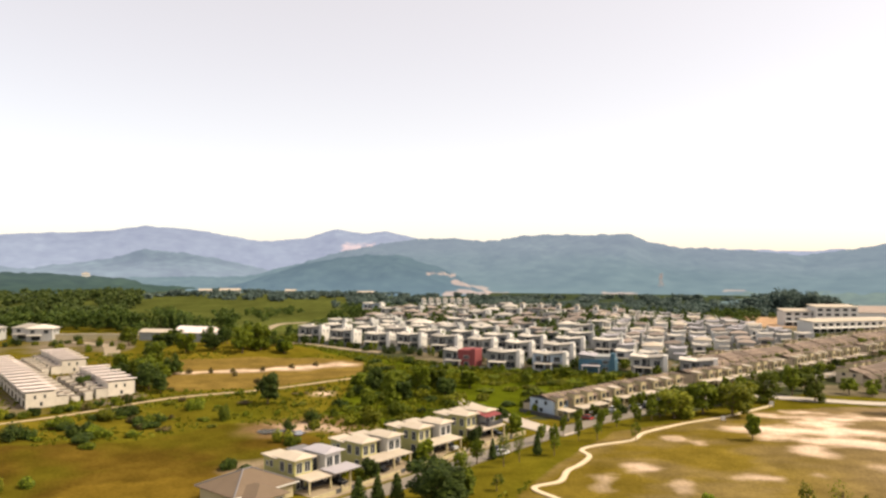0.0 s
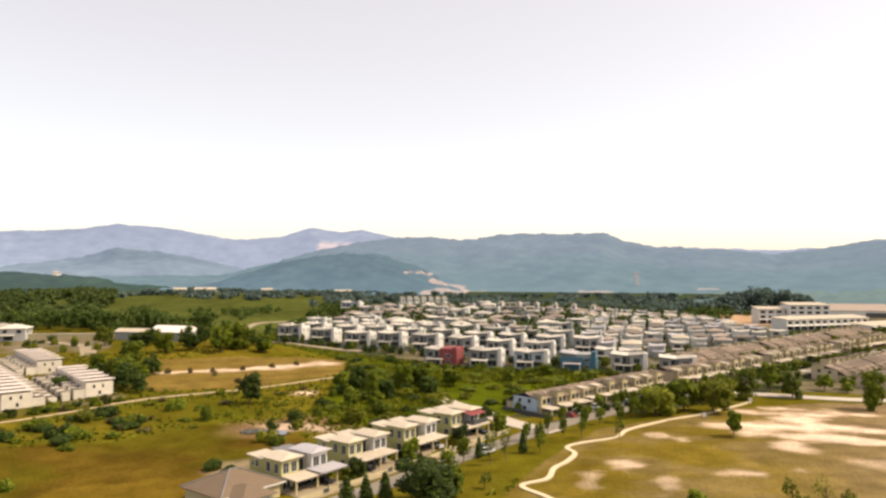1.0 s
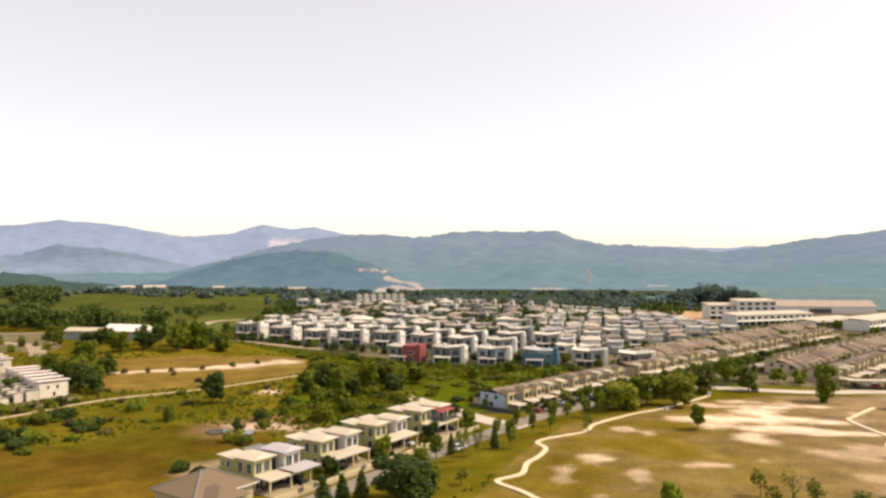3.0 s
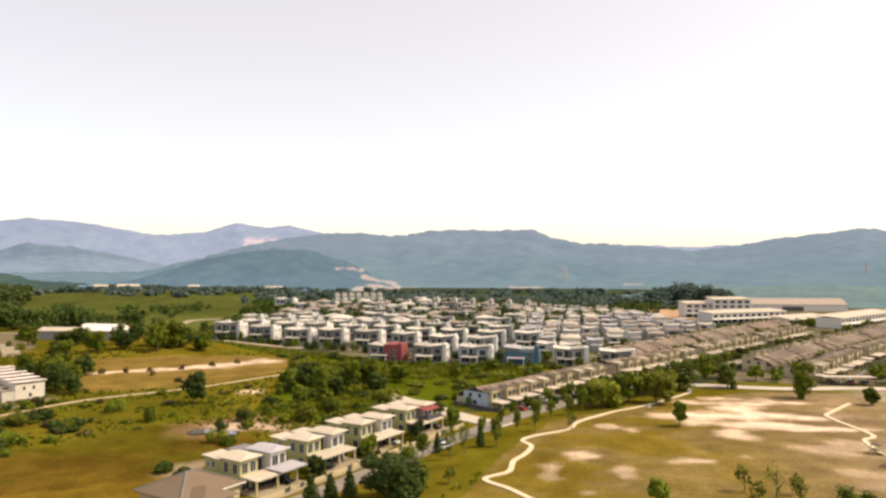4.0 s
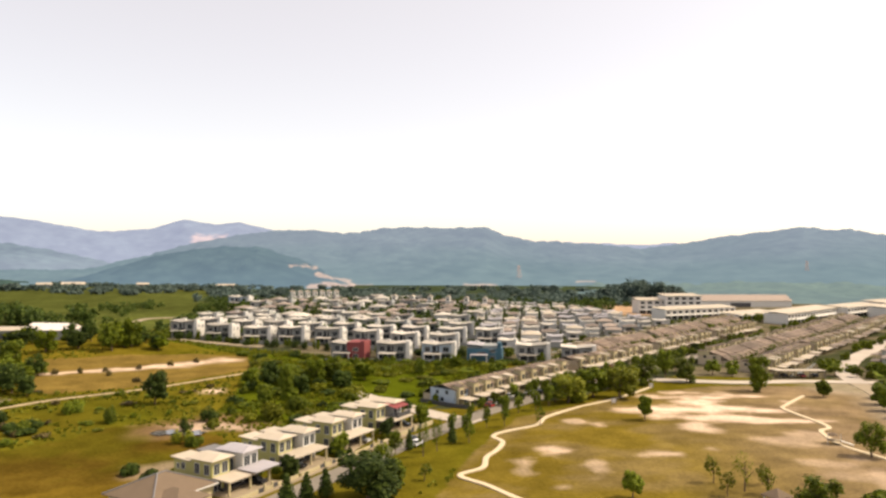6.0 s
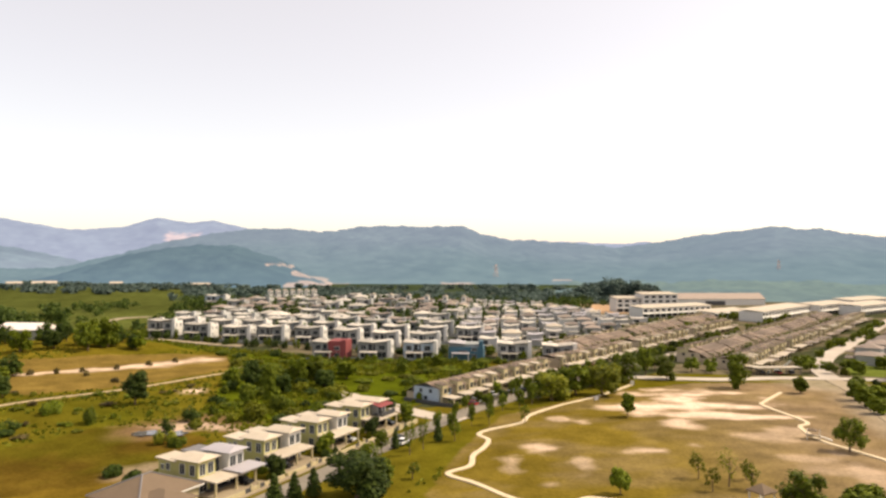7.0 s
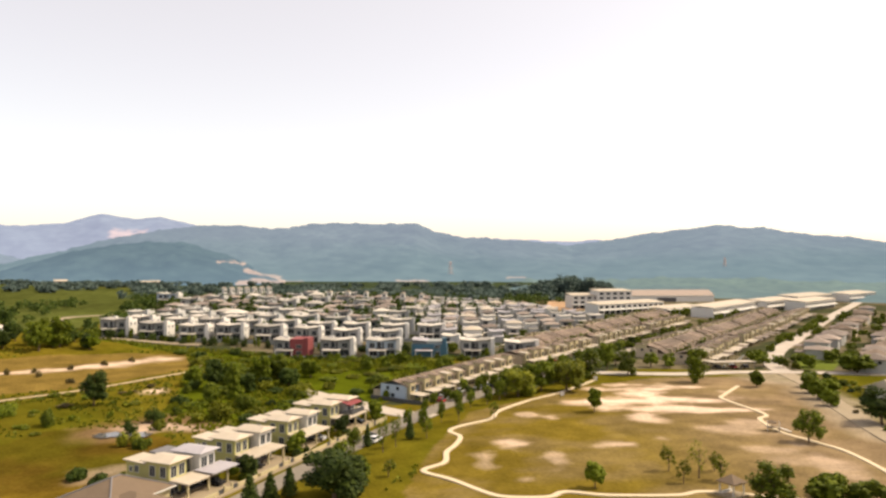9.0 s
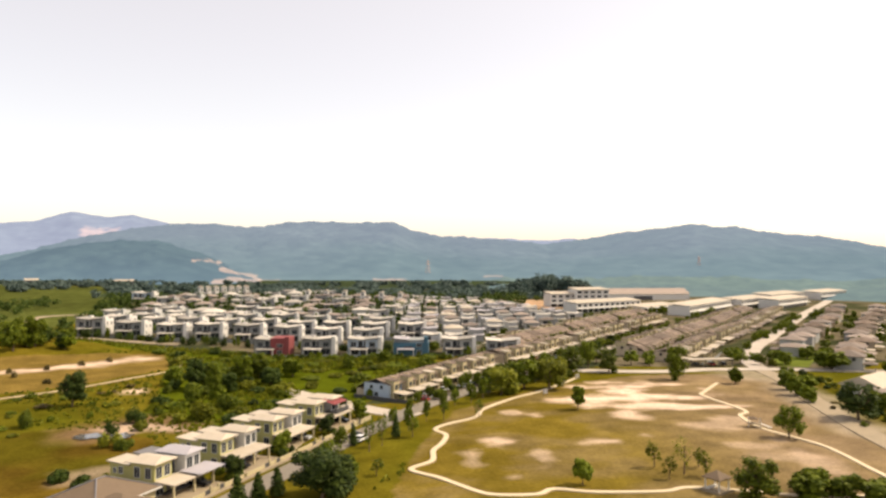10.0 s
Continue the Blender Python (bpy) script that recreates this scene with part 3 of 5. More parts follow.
ridge("backdrop", 1020, 1500, [(-18, -0.035), (-16.2, -0.0265), (-15, -0.0185), (-13.7, -0.0115), (-10.8, 0.004), (-8, 0.0135), (-6, 0.0172), (-3.7, 0.0165), (-2, 0.009), (0.3, -0.006), (2.2, -0.024), (4, -0.036)], HILL_FOOT, "wooded foothill with painted teal haze before the ridge", 16, 41, cuts=CUTS[:3], steps=700, rows=90, green=(0.024, 0.038, 0.036), canopy=4.0)
ridge("backdrop", 960, 1320, [(-13, -0.043), (-8, -0.044), (0, -0.0445), (6, -0.044), (12, -0.044), (18, -0.038), (24, -0.037), (30, -0.034), (36, -0.03), (44, -0.033), (60, -0.03)], HILL_BELT, "wooded rise with painted haze glow before the ridge", 9, 25, green=(0.045, 0.062, 0.042), canopy=5.0, steps=700)
ridge("backdrop", 780, 960, [(17, -0.052), (22, -0.046), (28, -0.044), (34, -0.041), (42, -0.044), (50, -0.04), (62, -0.042)], HILL_BELT, "wooded valley floor with painted haze glow beyond the shops", 6, 29, green=(0.045, 0.062, 0.045), canopy=4.0, steps=500)
ridge("backdrop", 1080, 1560, [(-52, 0.0), (-40, -0.003), (-34.5, -0.005), (-31.4, -0.0077), (-28, -0.0082), (-25.9, -0.0116), (-23.7, -0.0182), (-21, -0.0285), (-18, -0.034)], HILL_LOW, "low dark wooded hill with painted haze beyond the plantation", 16, 15, green=(0.02, 0.034, 0.02), canopy=5.0)
ridge("backdrop", 2500, 3400, [(-48, 0.004), (-31.4, -0.001), (-29.4, -0.0035), (-26.3, 0.006), (-23.9, 0.0132), (-22.4, 0.0222), (-20.7, 0.0185), (-17.5, 0.0122), (-15.4, 0.0034), (-13.3, -0.006), (-8, -0.008)], HILL_MID, "wooded foothills with painted blue haze", 30, 8, canopy=4.0)
ridge("backdrop", 3500, 4500, [(-50, 0.03), (-40, 0.035), (-31.4, 0.0393), (-27.4, 0.043), (-24.5, 0.047), (-22.4, 0.0521), (-19.5, 0.0487), (-16.7, 0.0405), (-14.2, 0.035), (-10.8, 0.0378), (-8.4, 0.0512), (-6.4, 0.046), (-4.6, 0.05), (-2.4, 0.0408), (2, 0.03), (30, 0.02)], HILL_FAR, "mountains with pale blue haze painted in", 40, 12, cuts=SCARS, steps=600, green=(0.05, 0.065, 0.07))


# ---- trees and shrubs ----
def leaf_cloud(rng, lobes, count, size):
    """Many small leaf clumps over the lobes of a crown, leaving gaps."""
    vol = np.array([l[3] * l[4] for l in lobes])
    pick = rng.choice(len(lobes), count, p=vol / vol.sum())
    c = np.array([l[:3] for l in lobes])[pick]
    rad = np.array([(l[3], l[3], l[4]) for l in lobes])[pick]
    d = rng.normal(size=(count, 3))
    d /= np.linalg.norm(d, axis=1)[:, None]
    p = c + d * rad * (rng.random((count, 1)) ** 0.4)
    n = d + rng.normal(size=(count, 3)) * 0.5 + np.array([0.25, 0, 0.7])
    n /= np.linalg.norm(n, axis=1)[:, None]
    s = np.cross(n, rng.normal(size=(count, 3)))
    s /= np.linalg.norm(s, axis=1)[:, None]
    u = np.cross(n, s)
    k = size * (0.6 + 0.8 * rng.random((count, 1)))
    v = np.stack([p - s * k * 0.6, p - u * k + n * k * 0.2, p + s * k * 0.6, p + u * k - n * k * 0.15], 1).reshape(-1, 3)
    return v, np.arange(4 * count).reshape(-1, 4)


def crown_lobes(rng, kind):
    """Lobes for a tree one metre high and one wide in each direction; the caller scales it."""
    if kind == "cone":
        return [(0, 0, 0.15 + 0.8 * k / 7, 0.95 * (1 - k / 8.5) ** 0.8, 0.12) for k in range(8)]
    if kind == "shrub":
        return [(rng.uniform(-0.55, 0.55), rng.uniform(-0.55, 0.55), rng.uniform(0.2, 0.5), rng.uniform(0.3, 0.5), rng.uniform(0.25, 0.42)) for _ in range(7)]
    if kind == "full":
        lobes = [(0, 0, 0.5, 0.6, 0.36)]
        for k in range(17):
            w, h = rng.uniform(0, 6.28), rng.uniform(0.14, 0.86)
            r = 0.62 * math.sin(math.pi * (0.12 + 0.82 * h)) ** 0.6
            lobes.append((r * math.cos(w), r * math.sin(w), h, rng.uniform(0.2, 0.44), rng.uniform(0.09, 0.17)))
        return lobes
    lobes = [(0, 0, 0.55, 0.62, 0.34)]
    for k in range(13):
        w, h = rng.uniform(0, 6.28), rng.uniform(0.26, 0.84)
        r = 0.66 * math.sin(math.pi * (h - 0.02) / 1.0) ** 0.8
        lobes.append((r * math.cos(w), r * math.sin(w), h, rng.uniform(0.26, 0.42), rng.uniform(0.1, 0.17)))
    return lobes


TREE_NAMES = {"broad": "tree", "full": "tree", "cone": "conical_tree", "shrub": "bush"}
TREES = {}


def tree(x, y, height, radius, kind="broad", mat=None, label="", seed=0, leaves=1500, size=0.42, group=""):
    """A trunk with limbs and a crown of many leaf clumps, set on the land."""
    mat = mat or LEAF
    hb = 1 if height < 4 else 2 if height < 8 else 3
    key = (kind, mat.name, seed, leaves, hb)
    m = Matrix.Translation((x, y, gz(x, y) + 0.05)) @ Matrix.Rotation(random.uniform(0, 6.28), 4, "Z")
    if key not in TREES:
        rng = np.random.default_rng(seed * 31 + len(kind))
        t = thing(TREE_NAMES[kind], label, "tree" if kind != "shrub" else "bush", group)
        nominal = {1: 3.0, 2: 6.0, 3: 11.0}[hb]
        rad = nominal * 0.42 if kind in ("broad", "full") else nominal * 0.3 if kind == "cone" else nominal * 0.75
        v, f = leaf_cloud(rng, [(l[0] * rad, l[1] * rad, l[2] * nominal, l[3] * rad, l[4] * nominal) for l in crown_lobes(rng, kind)], leaves, size)
        if kind == "shrub":
            bpy.data.objects.remove(t)
            t = tagged(new("bush", from_arrays("bush", v, f, mat)), label, "bush", group)
        else:
            b = Build()
            top = 0.6 * nominal
            b.tube([(0, 0, -0.3), (0.02 * nominal, 0, 0.3 * top), (0, 0.02 * nominal, top)], [0.03 * nominal, 0.022 * nominal, 0.012 * nominal])
            for k in range(5):
                w = k * 1.3 + rng.random()
                o = Vector((math.cos(w), math.sin(w), 0))
                b.tube([(0, 0, top * (0.4 + 0.1 * k)), tuple(o * rad * 0.35 + Vector((0, 0, top * (0.6 + 0.1 * k)))), tuple(o * rad * 0.65 + Vector((0, 0, top * (0.8 + 0.1 * k))))], [0.014 * nominal, 0.01 * nominal, 0.004 * nominal], 5)
            part("trunk", b, BARK, t)
            c = new("crown", from_arrays("crown", v, f, mat))
            c.parent = t
        TREES[key] = (t, nominal, rad, [True])
    t, nominal, rad, fresh = TREES[key]
    m = m @ Matrix.Diagonal((radius / rad, radius / rad, height / nominal, 1))
    if fresh[0]:
        fresh[0] = False
        t.matrix_basis = m
        return t
    o = copy_thing(t, pose(0, 0, 0))
    o.matrix_basis = m
    return tagged(o, label, group=group)


# trees round the park: x, y, height, crown radius
PARK_TREES = [(124, 259, 11.7, 3.9), (126, 247, 10.4, 4.5), (141, 226, 13.1, 4.6), (155, 212, 6.5, 2.6), (115, 147, 8.4, 3.8), (74, 113, 8.3, 4.9), (70, 221, 9.4, 6.6), (81, 227, 12, 6), (89, 224, 10.2, 6.4), (108, 246, 11.6, 6.4), (76, 231, 9, 5), (97, 238, 10, 5.5), (81, 191, 7, 2.3), (48, 131, 5.5, 2.0), (164, 198, 6.6, 2.8), (170, 196, 5.7, 3.8), (217, 229, 7.9, 6.8)]
for i, (x, y, h, r) in enumerate(PARK_TREES):
    tree(x, y, h, r, "full" if i not in (12, 13) else "broad", LEAF if i not in (6, 8, 11) else LEAF_LIME, "leafy green shade tree on the edge of the dry park lawn" if i != 12 else "small lone tree on the dry lawn", i % 4, 1900, 0.42, "park trees")
for x, y, h, r in [(84, 110, 5.7, 4), (90, 108, 5, 3.4), (95, 105, 4.6, 3.6), (88, 113, 4.4, 3)]:
    tree(x, y, h, r, "full", LEAF, "bushy green tree on the park edge", 4, 1500, 0.4, "park trees")
for x, y, h, r in [(71, 130, 9, 2.6), (68, 136, 6.5, 2), (74, 127, 6, 2), (66, 128, 5.5, 1.8), (77, 133, 5, 1.6)]:
    tree(x, y, h, r, "broad", LEAF_LIME, "thin sparse-leaved young tree in dry grass", 5, 260, 0.3, "young trees")

for x, y, h, r in [(146, 262, 7, 3.6), (156, 265, 6, 3.2), (163, 259, 5, 2.6), (133, 268, 7.5, 3.8), (152, 258, 4, 2.4), (196, 256, 6, 3), (201, 250, 5, 2.6)]:
    tree(x, y, h, r, "broad", LEAF, "green street tree before the brown terraces", 3, 800, 0.36, "street trees")

for k in range(22):
    s, q = 174 + 8.5 * k + random.uniform(-2, 2), -143.5 + random.uniform(-1, 1)
    x, y = at2(s, q)
    tree(x, y, random.uniform(3.5, 6.5), random.uniform(1.2, 2.3), "broad", (LEAF, LEAF_DARK, LEAF)[k % 3], "small street tree before the brown terraces", 6, 520, 0.36, "street trees")

# trees before the near houses
for x, y, h, r in [(-16.5, 143.5, 5.4, 2.2), (-12.8, 143.5, 5.4, 2.0), (-9.2, 145.5, 5.4, 1.9), (12, 176, 4.7, 1.3), (23, 178, 5.6, 1.4)]:
    tree(x, y, h, r, "cone", LEAF_DARK, "dark green conical street tree", 2, 1100, 0.28, "street trees")
tree(-1.5, 140, 10.2, 7.0, "full", LEAF_DARK, "large dark green tree beside the street", 7, 7500, 0.3, "street trees")
tree(4.5, 146, 5.5, 2.8, "full", LEAF, "leafy green tree beside the street", 4, 1500, 0.4, "street trees")
for k in range(4):
    o = Vector((-27.8, 151, 0)) + D1 * (19.5 * k + 16.2) + P1 * (1.5 - k % 2)
    tree(o.x, o.y, 5.2 + 0.5 * (k % 2), 2.3, "full", LEAF if k % 2 else LEAF_DARK, "leafy garden tree between the twin houses", 4, 1500, 0.4, "garden trees")
for x, y, h in ((5, 156, 6.5), (27, 177, 6), (41, 194, 6.5), (51, 193, 5.5), (11, 149, 4)):
    tree(x, y, h, 1.7, "broad", LEAF, "thin sapling with wispy crown on the lawn", 5, 260, 0.3, "saplings")
for x, y, h, r in [(8, 172, 5.2, 2.3), (14, 168, 7.1, 1.9), (18, 172, 6.7, 1.7), (36, 194, 5.1, 1.2), (28, 184, 5.5, 1.5), (33, 200, 5, 1.3), (44, 203, 5.5, 1.5), (56, 212, 5.5, 2), (62, 217, 6, 2.2), (50, 210, 4.5, 1.6), (46, 222, 4, 1.8), (55, 231, 4.5, 2), (64, 236, 5, 2.2), (74, 242, 4.5, 2.4), (66, 222, 5, 2.4), (92, 240, 6, 3), (100, 248, 6, 3), (40, 215, 4, 1.6), (26, 192, 4.5, 1.6), (4, 166, 4, 2)]:
    tree(x, y, h * 1.25, r * 0.95, "broad", LEAF, "slender green street tree", 6, 520, 0.36, "street trees")

# trees of the fields and scrub on the left
for i, (x, y, h, r) in enumerate([(-57, 237, 10.7, 4.2), (-160, 371, 10.7, 4.9), (-120, 305, 11.8, 5), (-104, 258, 10, 5), (-112, 268, 9, 4.6), (-117, 332, 10.3, 5.2), (-106, 338, 7.9, 5.2), (-92, 334, 14.3, 5.2), (-86, 343, 13.8, 5.3), (-128, 320, 8, 5)]):
    tree(x, y, h, r, "full", LEAF if i % 3 else LEAF_DARK, "rounded dense green tree standing in the fields", 8 + i % 3, 2000, 0.48, "field trees")
for i, (x, y, h, r) in enumerate([(-24, 254, 10.8, 5.9), (-17, 264, 8.2, 7.2), (-8, 266, 10.3, 5.2), (-18, 243, 12.2, 3.8), (1, 259, 7, 5), (-2, 270, 8, 5), (10, 272, 7, 5), (-30, 262, 7, 4.5), (-14, 250, 7, 5), (-24, 236, 7, 4)]):
    tree(x, y, h * 0.95, r * 0.78, "full", LEAF if i % 4 else LEAF_DARK, "spreading green tree in dense scrub", 8 + i % 3, 2000, 0.48, "scrub trees")
rng = np.random.default_rng(4)
for x, y in [(-101, 290), (-93, 292), (-85, 295), (-74, 300), (-64, 308), (-55, 315), (-70, 275), (-82, 287)]:
    tree(x, y, rng.uniform(1.6, 2.6), rng.uniform(1.2, 1.9), "shrub", LEAF_DRY, "small dry bush on the sandy bank", 13, 420, 0.34, "bank bushes")
for i, (x, y, h, r) in enumerate([(-65, 217, 6.4, 2.5), (-39, 217, 5.5, 3), (-22, 218, 5.9, 5), (-15, 229, 6.2, 4.4), (-113, 191, 5.9, 4.4), (-99, 215, 4.2, 4.2), (-78, 229, 5, 4), (-45, 167, 2.8, 2.3), (-43, 196, 4.2, 3.2), (-40, 193, 3.2, 2.4), (-50, 171, 3.2, 2.2), (-92, 150, 4, 2.5), (-88, 155, 3, 2), (-44, 208, 4, 2.2), (-37, 210, 3, 2.4), (-108, 206, 4, 5), (-95, 222, 3.5, 4), (-84, 214, 2.5, 3.5)]):
    tree(x, y, h, r, "shrub", (LEAF, LEAF_LIME, LEAF_DARK)[(i * 2) % 3], "bushy green shrub in rough grass", 12 + i % 3, 1300, 0.36, "shrubs")
n = 0
while n < 105:
    x, y = rng.uniform(-40, 72), rng.uniform(200, 332)
    if inside(np.array([x]), np.array([y]), LUSH)[0]:
        n += 1
        lime = y > 262 and x > 12
        tree(x, y, rng.uniform(1.4, 3.4) * (0.6 if lime else 1.15), rng.uniform(1.8, 4.2), "shrub", (LEAF_LIME if lime else LEAF, LEAF_LIME, LEAF, LEAF_DARK)[n % 4 if not lime else n % 3], "low green bush in dense scrub", 12 + n % 3, 900, 0.36, "scrub bushes")
for k in range(34):
    x, y = -84 + 4.6 * k + rng.uniform(-1, 1), 376 - 1.9 * k + rng.uniform(-2, 2)
    tree(x, y + 3, rng.uniform(3, 6.5), rng.uniform(2, 3.6), "shrub", (LEAF_DARK, LEAF_DARK, LEAF)[k % 3], "dark green hedge bush before the villas", 12 + k % 3, 900, 0.36, "hedge")
for k in range(26):
    x, y = -4 + 3.6 * k + rng.uniform(-1, 1), 312 - 0.8 * k + rng.uniform(-1.5, 1.5)
    tree(x, y, rng.uniform(1.5, 3.4), rng.uniform(1.6, 2.6), "shrub", (LEAF_DARK, LEAF, LEAF)[k % 3], "green hedge bush before the villas", 12 + k % 3, 900, 0.36, "hedge")
for k in range(4):
    for u, w, h in ((15.2, -6, 2.6), (16.4, -9, 3.4), (17.2, -3, 2.2), (14.6, 1.5, 1.8), (18, 2, 1.6)):
        o = Vector((-27.8, 151, 0)) + D1 * (19.5 * k + u) + P1 * w
        tree(o.x, o.y, h * rng.uniform(0.8, 1.3), h * rng.uniform(0.5, 0.7), "shrub", (LEAF, LEAF_DARK, LEAF_LIME)[k % 3], "garden bush between the twin houses", 12 + k % 3, 900, 0.32, "garden bushes")
for i in range(18):
    x, y = rng.uniform(-128, -92), rng.uniform(252, 300)
    if x > -96 - (y - 255) * 0.25:
        x -= 14
    tree(x, y, rng.uniform(5, 9), rng.uniform(2.6, 4.6), "full", (LEAF_DARK, LEAF)[i % 2], "dense green tree beside the white terraces", 8 + i % 3, 1500, 0.48, "field trees")
for i in range(20):
    x, y = rng.uniform(-150, -74), rng.uniform(340, 372)
    tree(x, y, rng.uniform(5, 10), rng.uniform(3, 5), "full", (LEAF_DARK, LEAF)[i % 2], "dense green tree beside the shed", 8 + i % 3, 1500, 0.48, "field trees")
for i in range(26):
    x, y = rng.uniform(-135, -84), rng.uniform(186, 236)
    if near_line(np.array([x]), np.array([y]), TRACK)[0] > 6 and y < 214 + (x + 122) * 0.8:
        tree(x, y, rng.uniform(1.6, 4), rng.uniform(2, 4.5), "shrub", (LEAF_DARK, LEAF, LEAF_DARK)[i % 3], "dark green thicket beside the farm track", 12 + i % 3, 1300, 0.36, "shrubs")
for i in range(22):
    x, y = rng.uniform(-245, -150), rng.uniform(345, 398)
    tree(x, y, rng.uniform(2, 5.5), rng.uniform(1.6, 3.6), "shrub", (LEAF, LEAF_LIME, LEAF_DARK)[i % 3], "green shrub in the dusty yard", 12 + i % 3, 900, 0.36, "yard shrubs")
for i in range(18):
    x, y = -140 + 2.2 * i + rng.uniform(-2, 2), 210 + 1.6 * i + rng.uniform(-2.5, 2.5)
    tree(x, y, rng.uniform(1.6, 4.2), rng.uniform(1.4, 2.8), "shrub", (LEAF, LEAF_LIME, LEAF_DARK)[i % 3], "garden shrub before the white terraces", 12 + i % 3, 900, 0.36, "terrace shrubs")
n = 0
while n < 70:
    x, y = rng.uniform(-150, -40), rng.uniform(190, 262)
    if not inside(np.array([x]), np.array([y]), BARE)[0] and not inside(np.array([x]), np.array([y]), FIELD)[0] and near_line(np.array([x]), np.array([y]), TRACK)[0] > 3:
        n += 1
        tree(x, y, rng.uniform(0.8, 2.2), rng.uniform(1.2, 3.2), "shrub", (LEAF_LIME, LEAF, LEAF_DRY)[n % 3], "low bush in rough yellow-green grass", 15 + n % 2, 420, 0.34, "grassland bushes")


def tufts(name, count, box, test, mat, label, seed, tall):
    """Rough grass and weeds: crossed blades, nobody could count them."""
    rg2 = np.random.default_rng(seed)
    x, y = rg2.uniform(box[0], box[1], count * 3), rg2.uniform(box[2], box[3], count * 3)
    keep = test(x, y) & (fbm(x, y, 18, seed) > 0.42)
    x, y = x[keep][:count], y[keep][:count]
    z = land(x, y) - 0.1
    vs = []
    for turn in (0.3, 1.9):
        a2 = rg2.uniform(-0.6, 0.6, len(x)) + turn
        w, h = rg2.uniform(0.25, 0.7, len(x)), rg2.uniform(0.4, 1.0, len(x)) * tall
        c, sn = np.cos(a2) * w, np.sin(a2) * w
        lx, ly = rg2.uniform(-0.3, 0.3, len(x)), rg2.uniform(-0.3, 0.3, len(x))
        vs.append(np.stack([np.stack(p2, 1) for p2 in ((x - c, y - sn, z), (x + c, y + sn, z), (x + 0.6 * c + lx, y + 0.6 * sn + ly, z + h), (x - c + lx, y - sn + ly, z + h * 0.8))], 1).reshape(-1, 3))
    v = np.concatenate(vs)
    return tagged(new(name, from_arrays(name, v, np.arange(len(v)).reshape(-1, 4), mat)), label, "grass", kind="stuff")


def in_lush(x, y):
    return inside(x, y, LUSH)


def in_rough(x, y):
    return ~inside(x, y, BARE) & ~inside(x, y, FIELD) & ~inside(x, y, LUSH) & ~inside(x, y, PARK) & ~inside(x, y, TOWN) & (near_line(x, y, TRACK) > 2) & (near_line(x, y, STREET) > 22)


tufts("undergrowth", 5000, (-80, 75, 198, 372), in_lush, LEAF_LIME, "lush yellow-green undergrowth", 3, 1.3)
tufts("rough_grass", 2500, (-160, 20, 140, 340), in_rough, LEAF_LIME, "rough yellow-green grass", 5, 0.9)


def woodland(name, spots, mat, label, leaves, size, seed):
    """Far woods: many crowns in one mesh, nobody could count them."""
    rg = np.random.default_rng(seed)
    vs, fs, n = [], [], 0
    for x, y, h, r in spots:
        lobes = [(x + l[0] * r, y + l[1] * r, gz(x, y) + l[2] * h, l[3] * r, l[4] * h) for l in crown_lobes(rg, "broad")] + [(x, y, gz(x, y) + 0.25 * h, r * 0.7, 0.25 * h)]
        v, f = leaf_cloud(rg, lobes, leaves, size)
        vs.append(v)
        fs.append(f + n)
        n += len(v)
    return tagged(new(name, from_arrays(name, np.concatenate(vs), np.concatenate(fs), mat)), label, "woodland", kind="stuff")


rg = np.random.default_rng(9)
spots = [(rg.uniform(-330, -120), rg.uniform(425, 475), rg.uniform(9, 15), rg.uniform(5, 9)) for _ in range(46)]
spots = [s for s in spots if not (-175 < s[0] < -118 and s[1] < 440)]
woodland("woodland", spots, LEAF_DARK, "dark green belt of trees behind the terraces", 520, 0.9, 1)
spots = [(rg.uniform(-1000, -250), rg.uniform(560, 1050), rg.uniform(7, 13), rg.uniform(7, 12)) for _ in range(420)]
spots = [s for s in spots if s[0] < -250 - (s[1] - 560) * 0.35]
woodland("woodland", spots, LEAF_WOOD, "olive plantation woodland stretching to the hills", 130, 2.0, 2)
spots = [(rg.uniform(-700, 420), rg.uniform(820, 1050), rg.uniform(3, 8), rg.uniform(7, 13)) for _ in range(200)]
woodland("woodland", spots, LEAF_HAZED, "tree belt with haze-tinted leaves at the foot of the hills", 130, 2.3, 3)
spots = []
while len(spots) < 210:
    x = rg.uniform(-110, 330)
    y = (720 if x < 45 else 688 - 0.45 * (x - 60)) + 150 * rg.random() ** 1.5
    if not (225 < x < 300 and y < 655):
        spots.append((x, y, rg.uniform(4, 9), rg.uniform(4, 8)))
spots += [(rg.uniform(215, 300), rg.uniform(672, 745), rg.uniform(6, 11), rg.uniform(5, 8)) for _ in range(34)]
woodland("woodland", spots, LEAF_HAZED, "haze-tinted trees along the back of the estate", 150, 1.3, 11)
spots = []
for _ in range(70):
    u, v = rg.uniform(-1, 1), rg.uniform(-1, 1)
    spots.append((338 + 40 * u, 700 + 22 * v - 12 * u, 25 * (1 - 0.55 * u * u) * rg.uniform(0.8, 1.1), 8))
woodland("woodland", spots, LEAF_HAZED, "dark wooded knoll with haze-tinted leaves behind the estate", 420, 1.2, 5)
spots = [(rg.uniform(-90, 290), rg.uniform(385, 690), rg.uniform(4, 9), rg.uniform(2.2, 5)) for _ in range(900)]
spots += [(rg.uniform(-165, -124), rg.uniform(440, 640), rg.uniform(4, 9), rg.uniform(3, 6)) for _ in range(34)]
